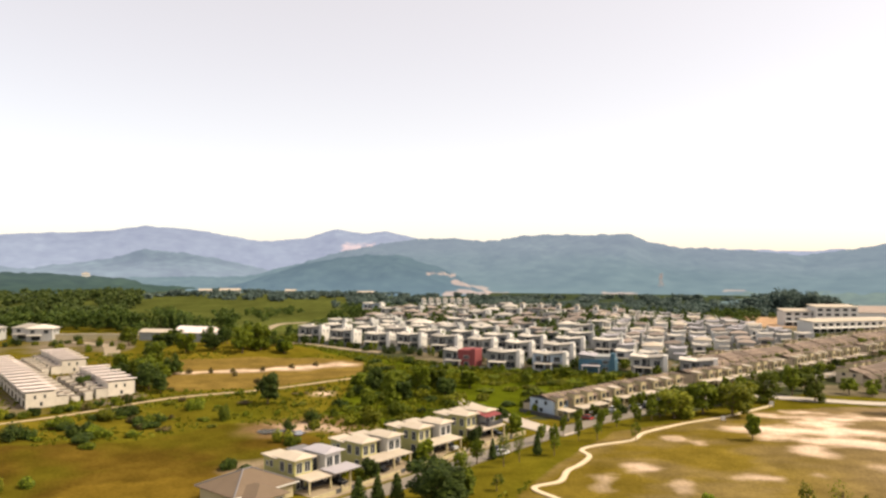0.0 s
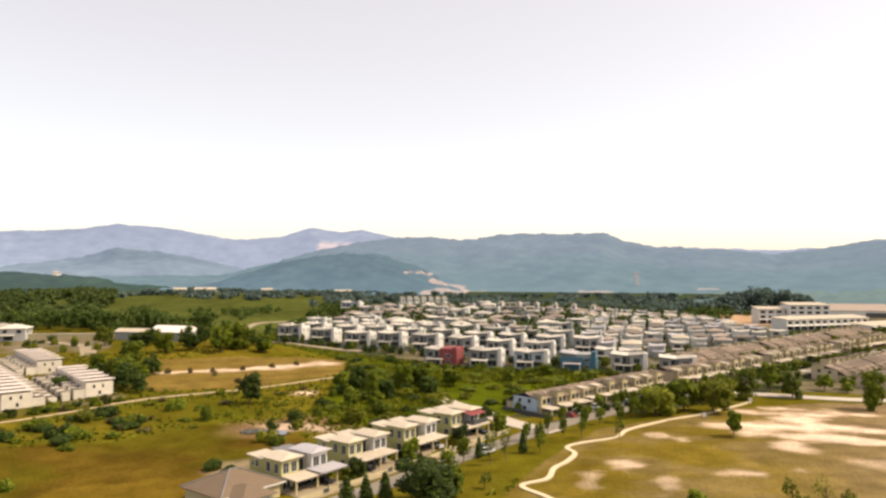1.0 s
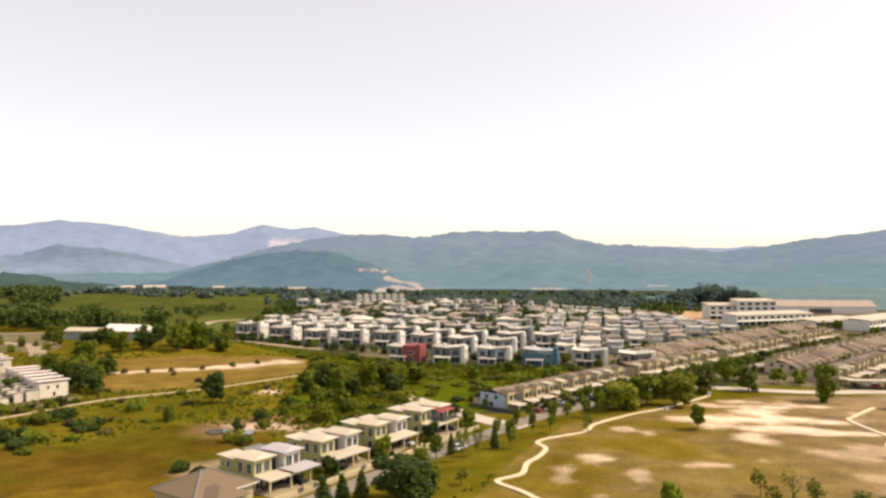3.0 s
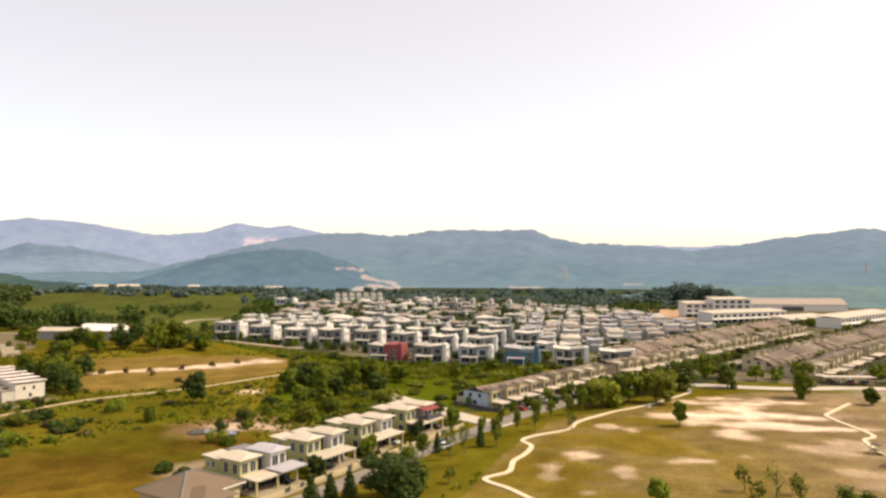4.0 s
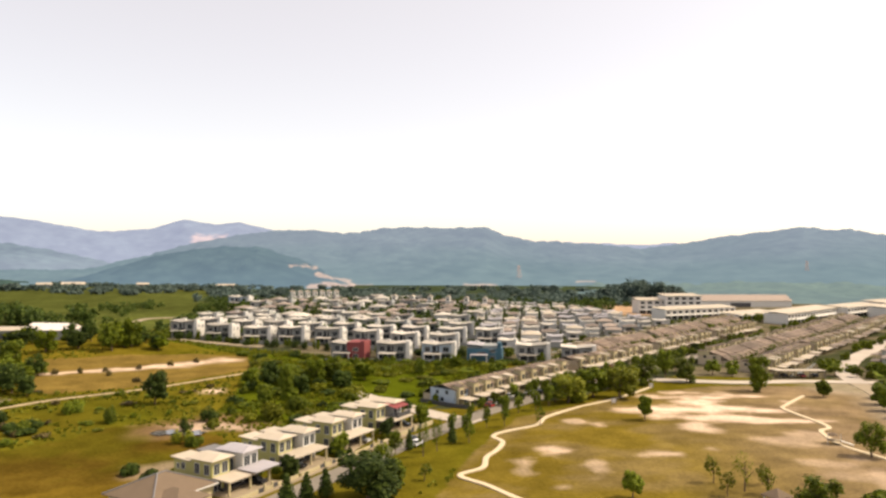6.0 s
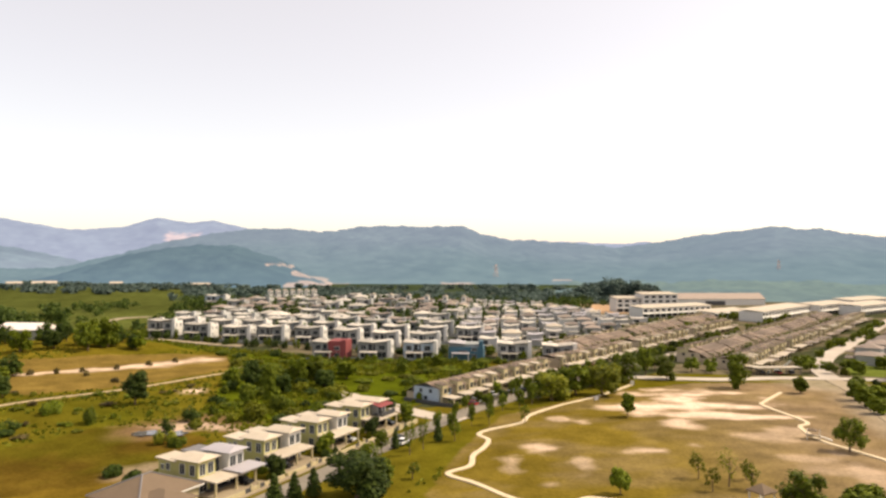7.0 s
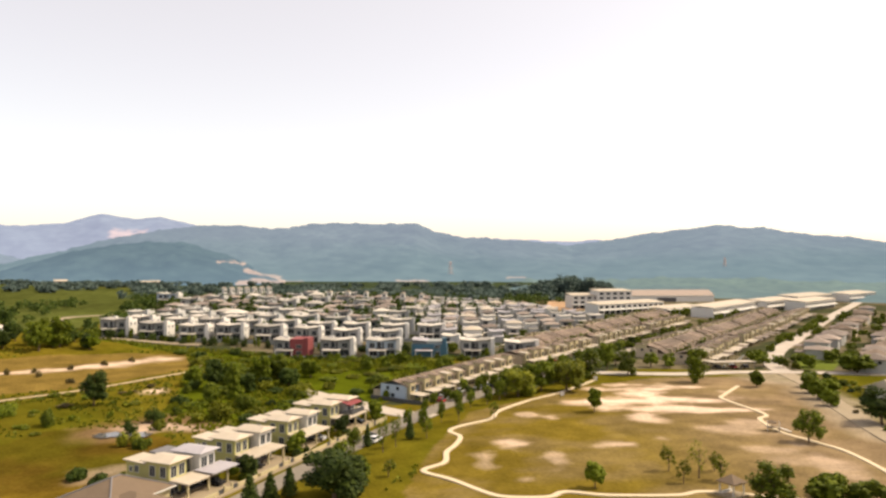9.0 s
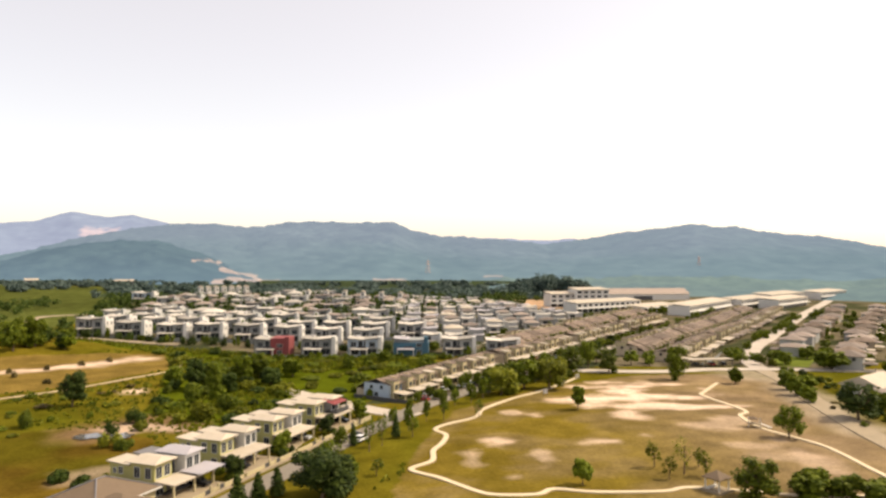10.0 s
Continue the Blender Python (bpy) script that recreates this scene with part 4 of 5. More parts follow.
woodland("garden_trees", [s for s in spots if s[0] < 70 + (s[1] - 390) * 0.95], LEAF_DARK, "garden trees between the villas", 110, 0.75, 6)
spots = [(*at2(rg.uniform(300, 620), rg.uniform(-80, 60)), rg.uniform(2.5, 6), rg.uniform(1.8, 4)) for _ in range(170)]
woodland("garden_trees", spots, LEAF, "garden trees between brown-roofed houses", 200, 0.7, 7)
spots = [(*at2(rg.uniform(190, 570), rg.choice([-145, -143, -172, -175, -178, -198, -201])), rg.uniform(2.5, 6.5), rg.uniform(1.4, 3.2)) for _ in range(170)]
spots += [(*at2(rg.uniform(310, 570), rg.choice([-115, -117, -88, -85])), rg.uniform(2.5, 5), rg.uniform(1.4, 2.8)) for _ in range(70)]
woodland("garden_trees", spots, LEAF, "small trees along the terrace streets", 150, 0.6, 8)
for x, y, h, r in [(149, 157, 11.5, 6.2), (159, 189, 7, 3.2), (173, 207, 6, 2.8), (154, 179, 5.5, 2.8), (163, 163, 7, 4), (212, 248, 6, 3.2), (232, 256, 6, 4)]:
    tree(x, y, h, r, "full", LEAF_DARK if h > 7 else LEAF, "green roadside tree beside the wide road", 9, 1500, 0.48, "roadside planting")
for k in range(26):
    u = rng.random()
    x, y = 132 + 58 * u + rng.uniform(-7, 9), 122 + 96 * u + rng.uniform(-8, 6)
    tree(x, y, rng.uniform(0.8, 2.2), rng.uniform(0.9, 2.0), "shrub", (LEAF, LEAF_DRY, LEAF_LIME)[k % 3], "dusty low bush on the road verge", 15 + k % 2, 420, 0.34, "roadside planting")
verge = smooth_line([(216, 262), (200, 236), (190, 214), (178, 194), (166, 172), (150, 142), (136, 108)], 9.0)
for i, (x, y) in enumerate(verge):
    x, y = x + rng.uniform(-2, 2), y + rng.uniform(-2, 2)
    tree(x, y, rng.uniform(1.2, 4), rng.uniform(1, 2.2), "shrub" if i % 3 else "broad", (LEAF, LEAF_DARK, LEAF_LIME)[i % 3], "roadside bush on the verge" if i % 3 else "small roadside tree on the verge", 13 + i % 2, 900, 0.36, "roadside planting")


# ---- houses ----
def windows(parent, spots, axis, face, out=0.06, label="", rim=0.09):
    """Windows on one wall; spots: centre along the wall, sill, width, height. Each has a frame and a dark pane."""
    for c, z, w, h in spots:
        b, g = Build(), Build()
        f = rim

        def put(bb, u0, u1, z0, z1, o0, o1):
            lo, hi = sorted((face + o0, face + o1))
            if axis == "x":
                bb.box(lo, hi, u0, u1, z0, z1)
            else:
                bb.box(u0, u1, lo, hi, z0, z1)

        put(b, c - w / 2 - f, c + w / 2 + f, z - f, z, 0, out)
        put(b, c - w / 2 - f, c + w / 2 + f, z + h, z + h + f, 0, out)
        put(b, c - w / 2 - f, c - w / 2, z, z + h, 0, out)
        put(b, c + w / 2, c + w / 2 + f, z, z + h, 0, out)
        put(b, c - f / 3, c + f / 3, z, z + h, 0, out * 0.8)
        put(g, c - w / 2, c + w / 2, z, z + h, 0, out * 0.5)
        wn = part("window", b, FRAME, parent)
        part("pane", g, GLASS, wn, "dark glass pane")


def panes(parent, spots, axis, face, out=0.05):
    """Plain dark windows of houses farther off."""
    for c, z, w, h in spots:
        lo, hi = sorted((face, face + out))
        b = Build().box(lo, hi, c - w / 2, c + w / 2, z, z + h) if axis == "x" else Build().box(c - w / 2, c + w / 2, lo, hi, z, z + h)
        part("window", b, GLASS, parent)


def twin_house(k, red=False, grey=False):
    """Two-storey twin house of the near street. Local x runs along the street, y towards it."""
    t = thing("twin_house", "two-storey cream twin house with red awning and dark porch" if red else "two-storey cream twin house with lilac-grey and cream roofs" if grey else "two-storey cream and lime twin house with flat porch", "house", "twin houses")
    h = 6.5
    part("wall", Build().box(0, 4.7, -10.2, -4.4, -1, h).box(0.9, 5.2, -16.2, -10.4, -1, h - 1.0), LIME, t, "lime-cream rendered side walls")
    part("wall", Build().box(4.7, 8.0, -14, -6.2, -1, h - 0.9), CREAM, t, "recessed cream wall")
    part("wall", Build().box(8.0, 12.4, -10.2, -3.9, -1, h).box(7.2, 11.8, -16, -10.2, -1, h - 1.0), WHITE, t, "white rendered wall")
    part("roof", Build().hip(0, 4.7, -10.2, -4.4, h + 0.15, 0.75, 0.85, 1.2, 0.14), ROOFC, t, "cream low-pitched roof")
    part("roof", Build().hip(8.0, 12.4, -10.2, -3.9, h + 0.15, 0.75, 0.85, 1.2, 0.14), ROOFG if grey else ROOFC, t, "lilac-grey low-pitched roof" if grey else "cream low-pitched roof")
    part("roof", Build().slab(0.4, 5.8, -16.7, -11.1, (h - 0.5, h - 0.5, h - 0.85, h - 0.85)), ROOFC, t, "cream rear roof slab")
    part("roof", Build().slab(6.9, 12.2, -16.4, -10.9, (h - 0.6, h - 0.6, h - 0.75, h - 0.75)), ROOFD if grey else ROOFC, t, "flat rear roof")
    part("roof", Build().slab(4.75, 7.95, -14.2, -5.8, (h - 0.8,) * 4), ROOFD, t, "dark flat roof over the recess")
    windows(t, [(1.2, 3.6, 1.5, 2.1), (3.4, 3.6, 1.5, 2.1)], "y", -4.4)
    windows(t, [(9.2, 3.5, 1.7, 2.1), (11.3, 3.5, 1.4, 2.1)], "y", -3.9)
    windows(t, [(6.35, 2.7, 2.5, 2.8), (6.35, 0.2, 2.4, 2.3)], "y", -6.2)
    windows(t, [(1.4, 0.3, 2.0, 2.1)], "y", -4.4)
    windows(t, [(9.3, 0.3, 2.0, 2.1)], "y", -3.9)
    windows(t, [(-5.9, 3.6, 1.3, 2.0), (-8.6, 3.6, 1.3, 2.0), (-6, 0.7, 1.4, 1.7)], "x", 0, -0.06)
    windows(t, [(-13.5, 3.6, 1.0, 1.3), (-15, 3.6, 0.7, 1.0)], "x", 0.9, -0.06)
    windows(t, [(-6, 3.8, 1.0, 1.4), (-9, 3.8, 0.9, 1.2)], "x", 12.4, 0.06)
    part("door", Build().box(3.2, 4.3, -4.4, -4.32, 0, 2.2), STEEL, t, "dark front door")
    part("door", Build().box(11, 12.1, -3.9, -3.82, 0, 2.2), STEEL, t, "dark front door")
    part("porch_roof", Build().slab(0, 12.2, -4.6, 0.3, (3.25, 3.25, 3.05, 3.05), 0.28), ROOFC, t, "cream flat porch roof")
    if grey:
        part("porch_roof", Build().slab(6.3, 14.2, -4.0, 1.2, (3.6, 3.6, 3.5, 3.5), 0.15), ROOFG, t, "grey carport canopy")
    if red:
        part("awning", Build().slab(5.2, 12.2, -5.2, -1.2, (6.7, 6.7, 5.7, 5.7), 0.12), REDROOF, t, "red sheet awning")
        part("balcony", Build().box(5.4, 12, -4.4, -0.6, 3.25, 3.4).box(5.4, 12, -0.7, -0.6, 3.4, 4.4), STEEL, t, "dark balcony rail")
        for x in (5.6, 11.9):
            part("post", Build().box(x - 0.1, x + 0.1, -1.4, -1.2, 3.3, 5.75), STEEL, t)
    for x in (0.4, 6.2, 11.8):
        part("column", Build().box(x - 0.18, x + 0.18, -0.3, 0.06, -1, 2.9), CREAM, t)
    part("drive", Build().box(-0.6, 13, -4.4, 4.6, -1, 0.12), CONCRETE, t, "pale concrete forecourt")
    for x0, x1 in ((-3, 3.4), (5.6, 7.2), (9.2, 15.5)):
        part("fence", Build().box(x0, x1, 4.5, 4.7, -1, 1.3), CREAM, t, "low cream boundary wall")
    part("gate", Build().box(3.5, 5.5, 4.56, 4.62, 0.1, 1.4), STEEL, t, "dark metal gate")
    part("gate", Build().box(7.3, 9.1, 4.56, 4.62, 0.1, 1.4), STEEL, t, "dark metal gate")
    part("pillar", Build().box(5.0, 5.4, 4.4, 4.8, -1, 1.9), CREAM, t, "gate pillar")
    part("pillar", Build().box(7.2, 7.6, 4.4, 4.8, -1, 1.9), CREAM, t, "gate pillar")
    # dark blocks added to deepen the shade under porch and recess
    part("garage_recess", Build().box(2.0, 11.6, -4.35, -3.3, 0.1, 0.5).box(5.0, 7.9, -6.15, -4.4, 0.1, 2.6), STEEL, t, "dark blocks standing in for shade under the porch")
    o = Vector((-27.8, 151.0, 0)) + D1 * 19.5 * k
    t.matrix_basis = pose(o.x, o.y, gz(o.x - 4, o.y + 4) + 0.15, 0, 0, TURN1)
    return t


def flip_y(t):
    """Turns a house's plan so that its front, built towards +y, looks to the right of its street."""
    for o in t.children_recursive:
        if o.type == "MESH" and not o.data.get("flipped"):
            o.data.transform(Matrix.Diagonal((1, -1, 1, 1)))
            o.data.flip_normals()
            o.data["flipped"] = 1


for k, (red, grey) in enumerate([(False, True), (False, False), (False, False), (True, False)]):
    flip_y(twin_house(k, red, grey))

# single-storey neighbour with a broad taupe roof
t = thing("bungalow", "single-storey house with broad taupe hipped roof", "house")
part("wall", Build().box(-7, 7, -6, 6, -1, 3), CREAM, t)
part("roof", Build().hip(-7, 7, -6, 6, 3.1, 3.0, 0.8), ROOFT, t, "taupe tiled hipped roof")
part("roof", Build().hip(-5.5, 1.5, -10.5, -2, 3.0, 1.7, 0.7), ROOFT, t, "taupe tiled wing roof")
part("wall", Build().box(-5.5, 1.5, -10.5, -6, -1, 2.9), CREAM, t)
windows(t, [(-4, 1, 1.4, 1.3), (0, 1, 1.4, 1.3)], "y", -10.5, -0.06)
for cx in (-1, 1):
    for cy in (-1, 1):
        part("ridge_cap", Build().tube([(7.8 * cx, 6.8 * cy, 3.15), (1.0 * cx, 0, 6.15)], [0.16, 0.16], 6), ROOFD, t, "dark hip capping")
part("ridge_cap", Build().tube([(-1, 0, 6.15), (1, 0, 6.15)], [0.16, 0.16], 6), ROOFD, t, "dark ridge capping")
part("fascia", Build().box(-7.9, 7.9, -6.92, -6.8, 2.85, 3.1).box(7.8, 7.92, -6.8, 6.8, 2.85, 3.1), WHITE, t, "white eaves board")
t.matrix_basis = pose(-40, 149.5, gz(-40, 150) + 0.1, 0, 0, TURN1)


def villa_kind(wall, label, roof=None, near=True, flank=None, wing=6.6):
    """Detached two-storey villa. Local x along the row, front towards -y, origin at the front left corner."""
    t = thing("villa", label, "house", "villas")
    h = 6.6
    roof = roof or ROOFW
    body = Build().box(0, 12.5, 0, 10, -2.5, h)
    if not near:
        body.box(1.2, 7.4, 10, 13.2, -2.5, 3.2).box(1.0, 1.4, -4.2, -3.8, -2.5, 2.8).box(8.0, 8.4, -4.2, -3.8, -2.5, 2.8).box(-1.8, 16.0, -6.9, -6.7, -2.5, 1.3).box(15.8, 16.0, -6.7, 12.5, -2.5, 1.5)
    else:
        body.box(-0.35, 0, -1.0, 9.6, -2.5, h + 0.1).box(6.1, 6.4, -1.0, 0, 2.8, h)
    # body mostly in a darkened render, so front shade is partly painted
    part("wall", body, wall, t)
    # farther villas get the haze-dulled white on flank and tank room
    part("side_wall", Build().box(12.5, 14.2, -1.0, 2.6, -2.5, h + 1.35).box(12.5, 13.6, 2.8, 9.5, -2.5, h + 0.1), flank or (WHITE if near else HAZEWHITE), t, "bright white flank with projecting fin")
    if flank:
        part("wing", Build().box(wing, 14.4, -1.25, 9.6, -2.5, h + 0.8 if wing > 3 else h - 1.2), flank, t, "boldly coloured end wing")
    left_roof = Build().slab(-0.8, 6.2, -1.4, 10.6, (h + 0.85, h + 0.2, h + 0.15, h + 0.7), 0.18)
    if not near:
        left_roof.slab(0.8, 8.6, -4.6, 0, (2.9, 2.9, 3.15, 3.15), 0.22).slab(0.9, 7.8, 10, 13.7, (3.6, 3.6, 3.2, 3.2), 0.18)
    else:
        left_roof.slab(-0.4, 12.5, -0.9, 0, (3.28, 3.28, 3.3, 3.3), 0.2)
    part("roof", left_roof, roof, t, "low roof slab falling to the middle")
    if not flank:
        part("roof", Build().slab(6.25, 12.9, -1.2, 10.4, (h + 0.22, h + 0.95, h + 0.8, h + 0.2), 0.18), roof, t, "low roof slab rising to the flank")
    part("roof_box", Build().box(2.0, 3.9, 6.8, 8.8, h - 0.2, h + 1.1), WHITE if near else HAZEWHITE, t, "white roof-top tank room")
    if near:
        part("porch_roof", Build().slab(1.0, 8.5, -4.6, 0, (3.0, 3.0, 3.2, 3.2), 0.25), roof, t, "flat porch roof")
        windows(t, [(2.0, 3.5, 2.2, 2.1), (5.6, 3.2, 3.0, 2.9), (10.0, 3.5, 2.6, 2.1), (2.4, 0.2, 3.6, 2.4), (9.9, 0.2, 3.8, 2.4)][: (2 if wing > 3 else 0) if flank else 5], "y", 0, -0.1)
        part("balcony", Build().box(3.9, 7.4, -1.5, 0, 2.75, 2.98).box(3.9, 7.4, -1.5, -1.38, 2.98, 3.9), STEEL, t, "dark balcony")
        if flank:
            windows(t, [(10.5, 3.7, 2.2, 1.3), (10.5, 0.8, 2.0, 1.5)], "y", -1.25, -0.1)
        windows(t, [(1.2, 4.2, 0.9, 1.6), (1.2, 1.0, 0.9, 1.4)], "x", 14.2, 0.08)
        windows(t, [(6.8, 3.9, 1.2, 1.4)], "x", 13.6, 0.08)
        part("door", Build().box(5.0, 7.4, -0.08, 0, 0.1, 2.5), STEEL, t, "dark entrance")
        for x in (1.3, 8.2):
            part("column", Build().box(x - 0.15, x + 0.15, -4.4, -4.1, -2.5, 2.8), WHITE, t)
        for x0, x1 in ((-1.8, 4.6), (9, 16.2)):
            part("fence", Build().box(x0, x1, -7.6, -7.45, -2.5, 1.2), SHADEGREY, t, "low garden wall")
    else:
        panes(t, [(2.2, 3.8, 1.8, 1.6), (6.2, 0.4, 5.0, 2.2), (9.2, 3.6, 3.2, 2.0)], "y", 0, -0.06)
        panes(t, [(1.2, 4.2, 0.9, 1.6)], "x", 14.2, 0.06)
        panes(t, [(2.5, 3.7, 1.8, 1.5), (8.6, 3.7, 2.4, 1.5), (5.5, 0.4, 2.6, 2.0)], "y", 10, 0.06)
        panes(t, [(3, 3.7, 1.4, 1.5), (7, 3.7, 1.4, 1.5)], "x", 0, -0.06)
    return t


PLACED = {}


def put_house(key, make, x, y, turn, sx=1.0, sz=1.0, label=""):
    m = pose(x, y, gz(x, y) + 0.1, 0, 0, turn) @ Matrix.Diagonal((sx, 1, sz, 1))
    if key not in PLACED:
        PLACED[key] = make()
        PLACED[key].matrix_basis = m
        o = PLACED[key]
    else:
        o = copy_thing(PLACED[key], pose(0, 0, 0))
        o.matrix_basis = m
    return tagged(o, label)


def brown_hip():
    """A villa with tan walls under a muted brown hipped roof; origin at its middle."""
    t = thing("villa", "two-storey tan villa with muted brown hipped roof", "house", "villas")
    part("wall", Build().box(-5.4, 5.4, -5, 5, -2.5, 5.4).box(5.4, 8.0, -2.5, 4.6, -2.5, 3.0).box(-7.5, 8.8, -8.9, -8.7, -2.5, 1.3), SHADEWHITE, t)
    part("roof", Build().hip(-5.4, 5.4, -5, 5, 5.5, 1.7, 0.7).slab(5.4, 8.5, -3, 5, (3.9, 3.1, 3.1, 3.9), 0.18), ROOFM, t, "muted brown hipped roof")
    part("porch_roof", Build().slab(-4.6, 1.5, -8.5, -5, (2.8, 2.8, 3.0, 3.0), 0.22), ROOFC, t, "flat porch roof")
    panes(t, [(-3, 3.2, 2.0, 1.6), (3, 3.2, 2.2, 1.6), (-1.5, 0.3, 4.0, 2.2)], "y", -5, -0.06)
    panes(t, [(-1.5, 3.2, 1.4, 1.5), (2.5, 3.2, 1.4, 1.5)], "x", 5.4, 0.06)
    return t


def white_hip():
    """A white villa with a pale hipped roof; origin at its middle."""
    t = thing("villa", "two-storey white villa with pale hipped roof", "house", "villas")
    part("wall", Build().box(-5.8, 5.8, -5, 5, -2.5, 6), HAZEWHITE, t)
    part("roof", Build().hip(-5.8, 5.8, -5, 5, 6.1, 1.9, 0.7), ROOFW, t, "pale hipped roof")
    part("porch_roof", Build().slab(-5, 1.5, -8.5, -5, (2.9, 2.9, 3.1, 3.1), 0.25), ROOFW, t, "flat porch roof")
    panes(t, [(-3, 3.7, 1.8, 1.6), (3, 3.7, 2.0, 1.6), (-1.5, 0.3, 4.0, 2.2)], "y", -5, -0.06)
    panes(t, [(-1.5, 3.7, 1.4, 1.5), (2.5, 3.7, 1.4, 1.5)], "x", 5.8, 0.06)
    return t


V_TURN = -19.5
VG = np.array([0.31, 0.95])
front = [("red", lambda: villa_kind(SHADEGREY, "two-storey villa with a bold red end wing", flank=RED)), ("pale", lambda: villa_kind(SHADEGREY, "two-storey villa with shade-toned grey walls and sloping cream roof")), ("paleblue", lambda: villa_kind(PALEBLUE, "two-storey pale blue villa with white flank")), ("blue", lambda: villa_kind(SHADEGREY, "two-storey bright blue villa with grey roof", ROOFG, flank=BLUE, wing=-0.6))]
for (key, make), (x, y) in zip(front, [(0.7, 321), (19.8, 317), (39, 313), (58.4, 309)]):
    put_house(key, make, x, y, V_TURN)
kinds = [("near_white", lambda: villa_kind(SHADEWHITE, "two-storey white villa with low cream roof")), ("near_grey", lambda: villa_kind(SHADEGREY, "two-storey villa with shade-toned grey walls and low cream roof")), ("far_white", lambda: villa_kind(HAZEWHITE, "two-storey white villa with low pale roof", ROOFW, near=False)), ("far_grey", lambda: villa_kind(SHADEWHITE, "two-storey villa with shade-toned off-white walls and low roof", ROOFW, near=False)), ("far_dark", lambda: villa_kind(SHADEGREY, "two-storey villa with shade-toned grey walls and darker roof", ROOFM, near=False))]
for k in range(2):
    put_house(*kinds[k], 79 + 19 * k, 304.5 - 4.6 * k, V_TURN)
rg = np.random.default_rng(21)
for row in range(15):
    deep = [0, 27, 58, 84, 114, 140, 170, 196, 226, 252, 282, 308, 340, 366, 398][row]
    slide = rg.uniform(-7, 7) if row else 0
    for k in range(-2, 19):
        base = np.array([-76.0, 385.0]) + VG * deep + np.array([0.955, -0.295]) * (18.6 * k)
        x, y = base
        edge = 88 + (y - 330) * 1.05 - max(0, y - 440) * 0.55
        if 0.62 * (x + 7) - 0.785 * (y + 3) > -203 or x > edge + (30 if y > 400 else 0) or (x > 222 and 430 < y < 600) or (-30 < x < 42 and 660 < y < 706) or y > (694 if x < 45 else 672 - 0.45 * (x - 60)) or near_line(np.array([x + 6]), np.array([y + 4]), [(66, 634), (146, 598)])[0] < 10 or x < -80 + deep * 0.1 or (row == 0 and k > 7):
            continue
        if row and x > 0.2 * y + 2:
            continue
        x, y = x + 0.95 * slide, y - 0.31 * slide
        kind = kinds[rg.integers(0, 2)] if row < 2 else kinds[2 + rg.choice(3, p=[0.5, 0.32, 0.18])]
        if row > 2:
            about = float(rg.choice([0, 0, 0, 180, 90]))
            a3 = radians(V_TURN)
            cx, cy = x + 6.8 * math.cos(a3) - 5 * math.sin(a3), y + 6.8 * math.sin(a3) + 5 * math.cos(a3)
            a3 = radians(V_TURN + about)
            x, y = cx - 6.8 * math.cos(a3) + 5 * math.sin(a3), cy - 6.8 * math.sin(a3) - 5 * math.cos(a3)
            luck = rg.random()
            if row > 11:
                luck = 0.25 + 0.4 * luck
            if luck > (0.8 if 4 < row < 11 else 0.92):
                continue
            if luck > (0.38 if 4 < row < 11 else 0.72):
                put_house("brown_hip", brown_hip, cx, cy, V_TURN + about + rg.normal() * 4, rg.uniform(0.85, 1.1), rg.uniform(0.8, 1.05))
                continue
            if luck < 0.1:
                put_house("far_hip", white_hip, cx, cy, V_TURN + about + rg.normal() * 3, rg.uniform(0.9, 1.1), rg.uniform(0.9, 1.15))
                continue
        else:
            about = 0.0
        put_house(*kind, x + rg.uniform(-0.6, 0.6), y + rg.uniform(-0.8, 0.8), V_TURN + about + rg.normal() * (1 if row < 2 else 3), rg.uniform(0.88, 1.0), rg.uniform(0.9, 1.1) * (1.35 if row > 11 else 1))



def row_house(wall, roof, label, pitched):
    """A small two-storey house of the dense quarter; front towards -y, origin at its middle."""
    t = thing("row_house", label, "house", "small estate houses")
    h = 5.6
    part("wall", Build().box(-4.2, 4.2, -4.2, 4.2, -2.5, h).box(-4.2, 1.0, 4.2, 6.6, -2.5, 3.0).box(3.4, 4.6, -5.2, -1.5, -2.5, h + 1.0).box(-5.2, 5.2, -8.2, -8.0, -2.5, 1.2), wall, t)
    top = Build()
    if pitched:
        top.hip(-4.2, 4.2, -4.2, 4.2, h + 0.1, 1.4, 0.6)
    else:
        top.slab(-4.8, 0.4, -5.0, 4.9, (h + 0.8, h + 0.2, h + 0.2, h + 0.8), 0.18).slab(0.5, 3.4, -4.8, 4.7, (h + 0.2, h + 0.7, h + 0.7, h + 0.2), 0.18)
    part("roof", top.slab(-4.6, 1.4, 4.2, 7.0, (3.7, 3.7, 3.2, 3.2), 0.18), roof, t, "hipped roof over the upper floor" if pitched else "pale roof slabs of uneven pitch")
    part("porch_roof", Build().slab(-4.4, 2.6, -7.8, -4.2, (2.8, 2.8, 3.0, 3.0), 0.2), ROOFW, t, "flat porch roof")
    panes(t, [(-1.6, 3.1, 3.0, 1.8), (-1.0, 0.2, 4.6, 2.3)], "y", -4.2, -0.08)
    return t


small = [("row_white", lambda: row_house(HAZEWHITE, ROOFW, "small white two-storey house with pale uneven roof", False)), ("row_tan", lambda: row_house(SHADEWHITE, ROOFM, "small off-white two-storey house with muted brown roof", True)), ("row_grey", lambda: row_house(SHADEWHITE, ROOFG, "small off-white house with lilac-grey roof", False)), ("row_pale", lambda: row_house(WHITE, ROOFC, "small bright white house with cream roof", True))]
rg = np.random.default_rng(77)
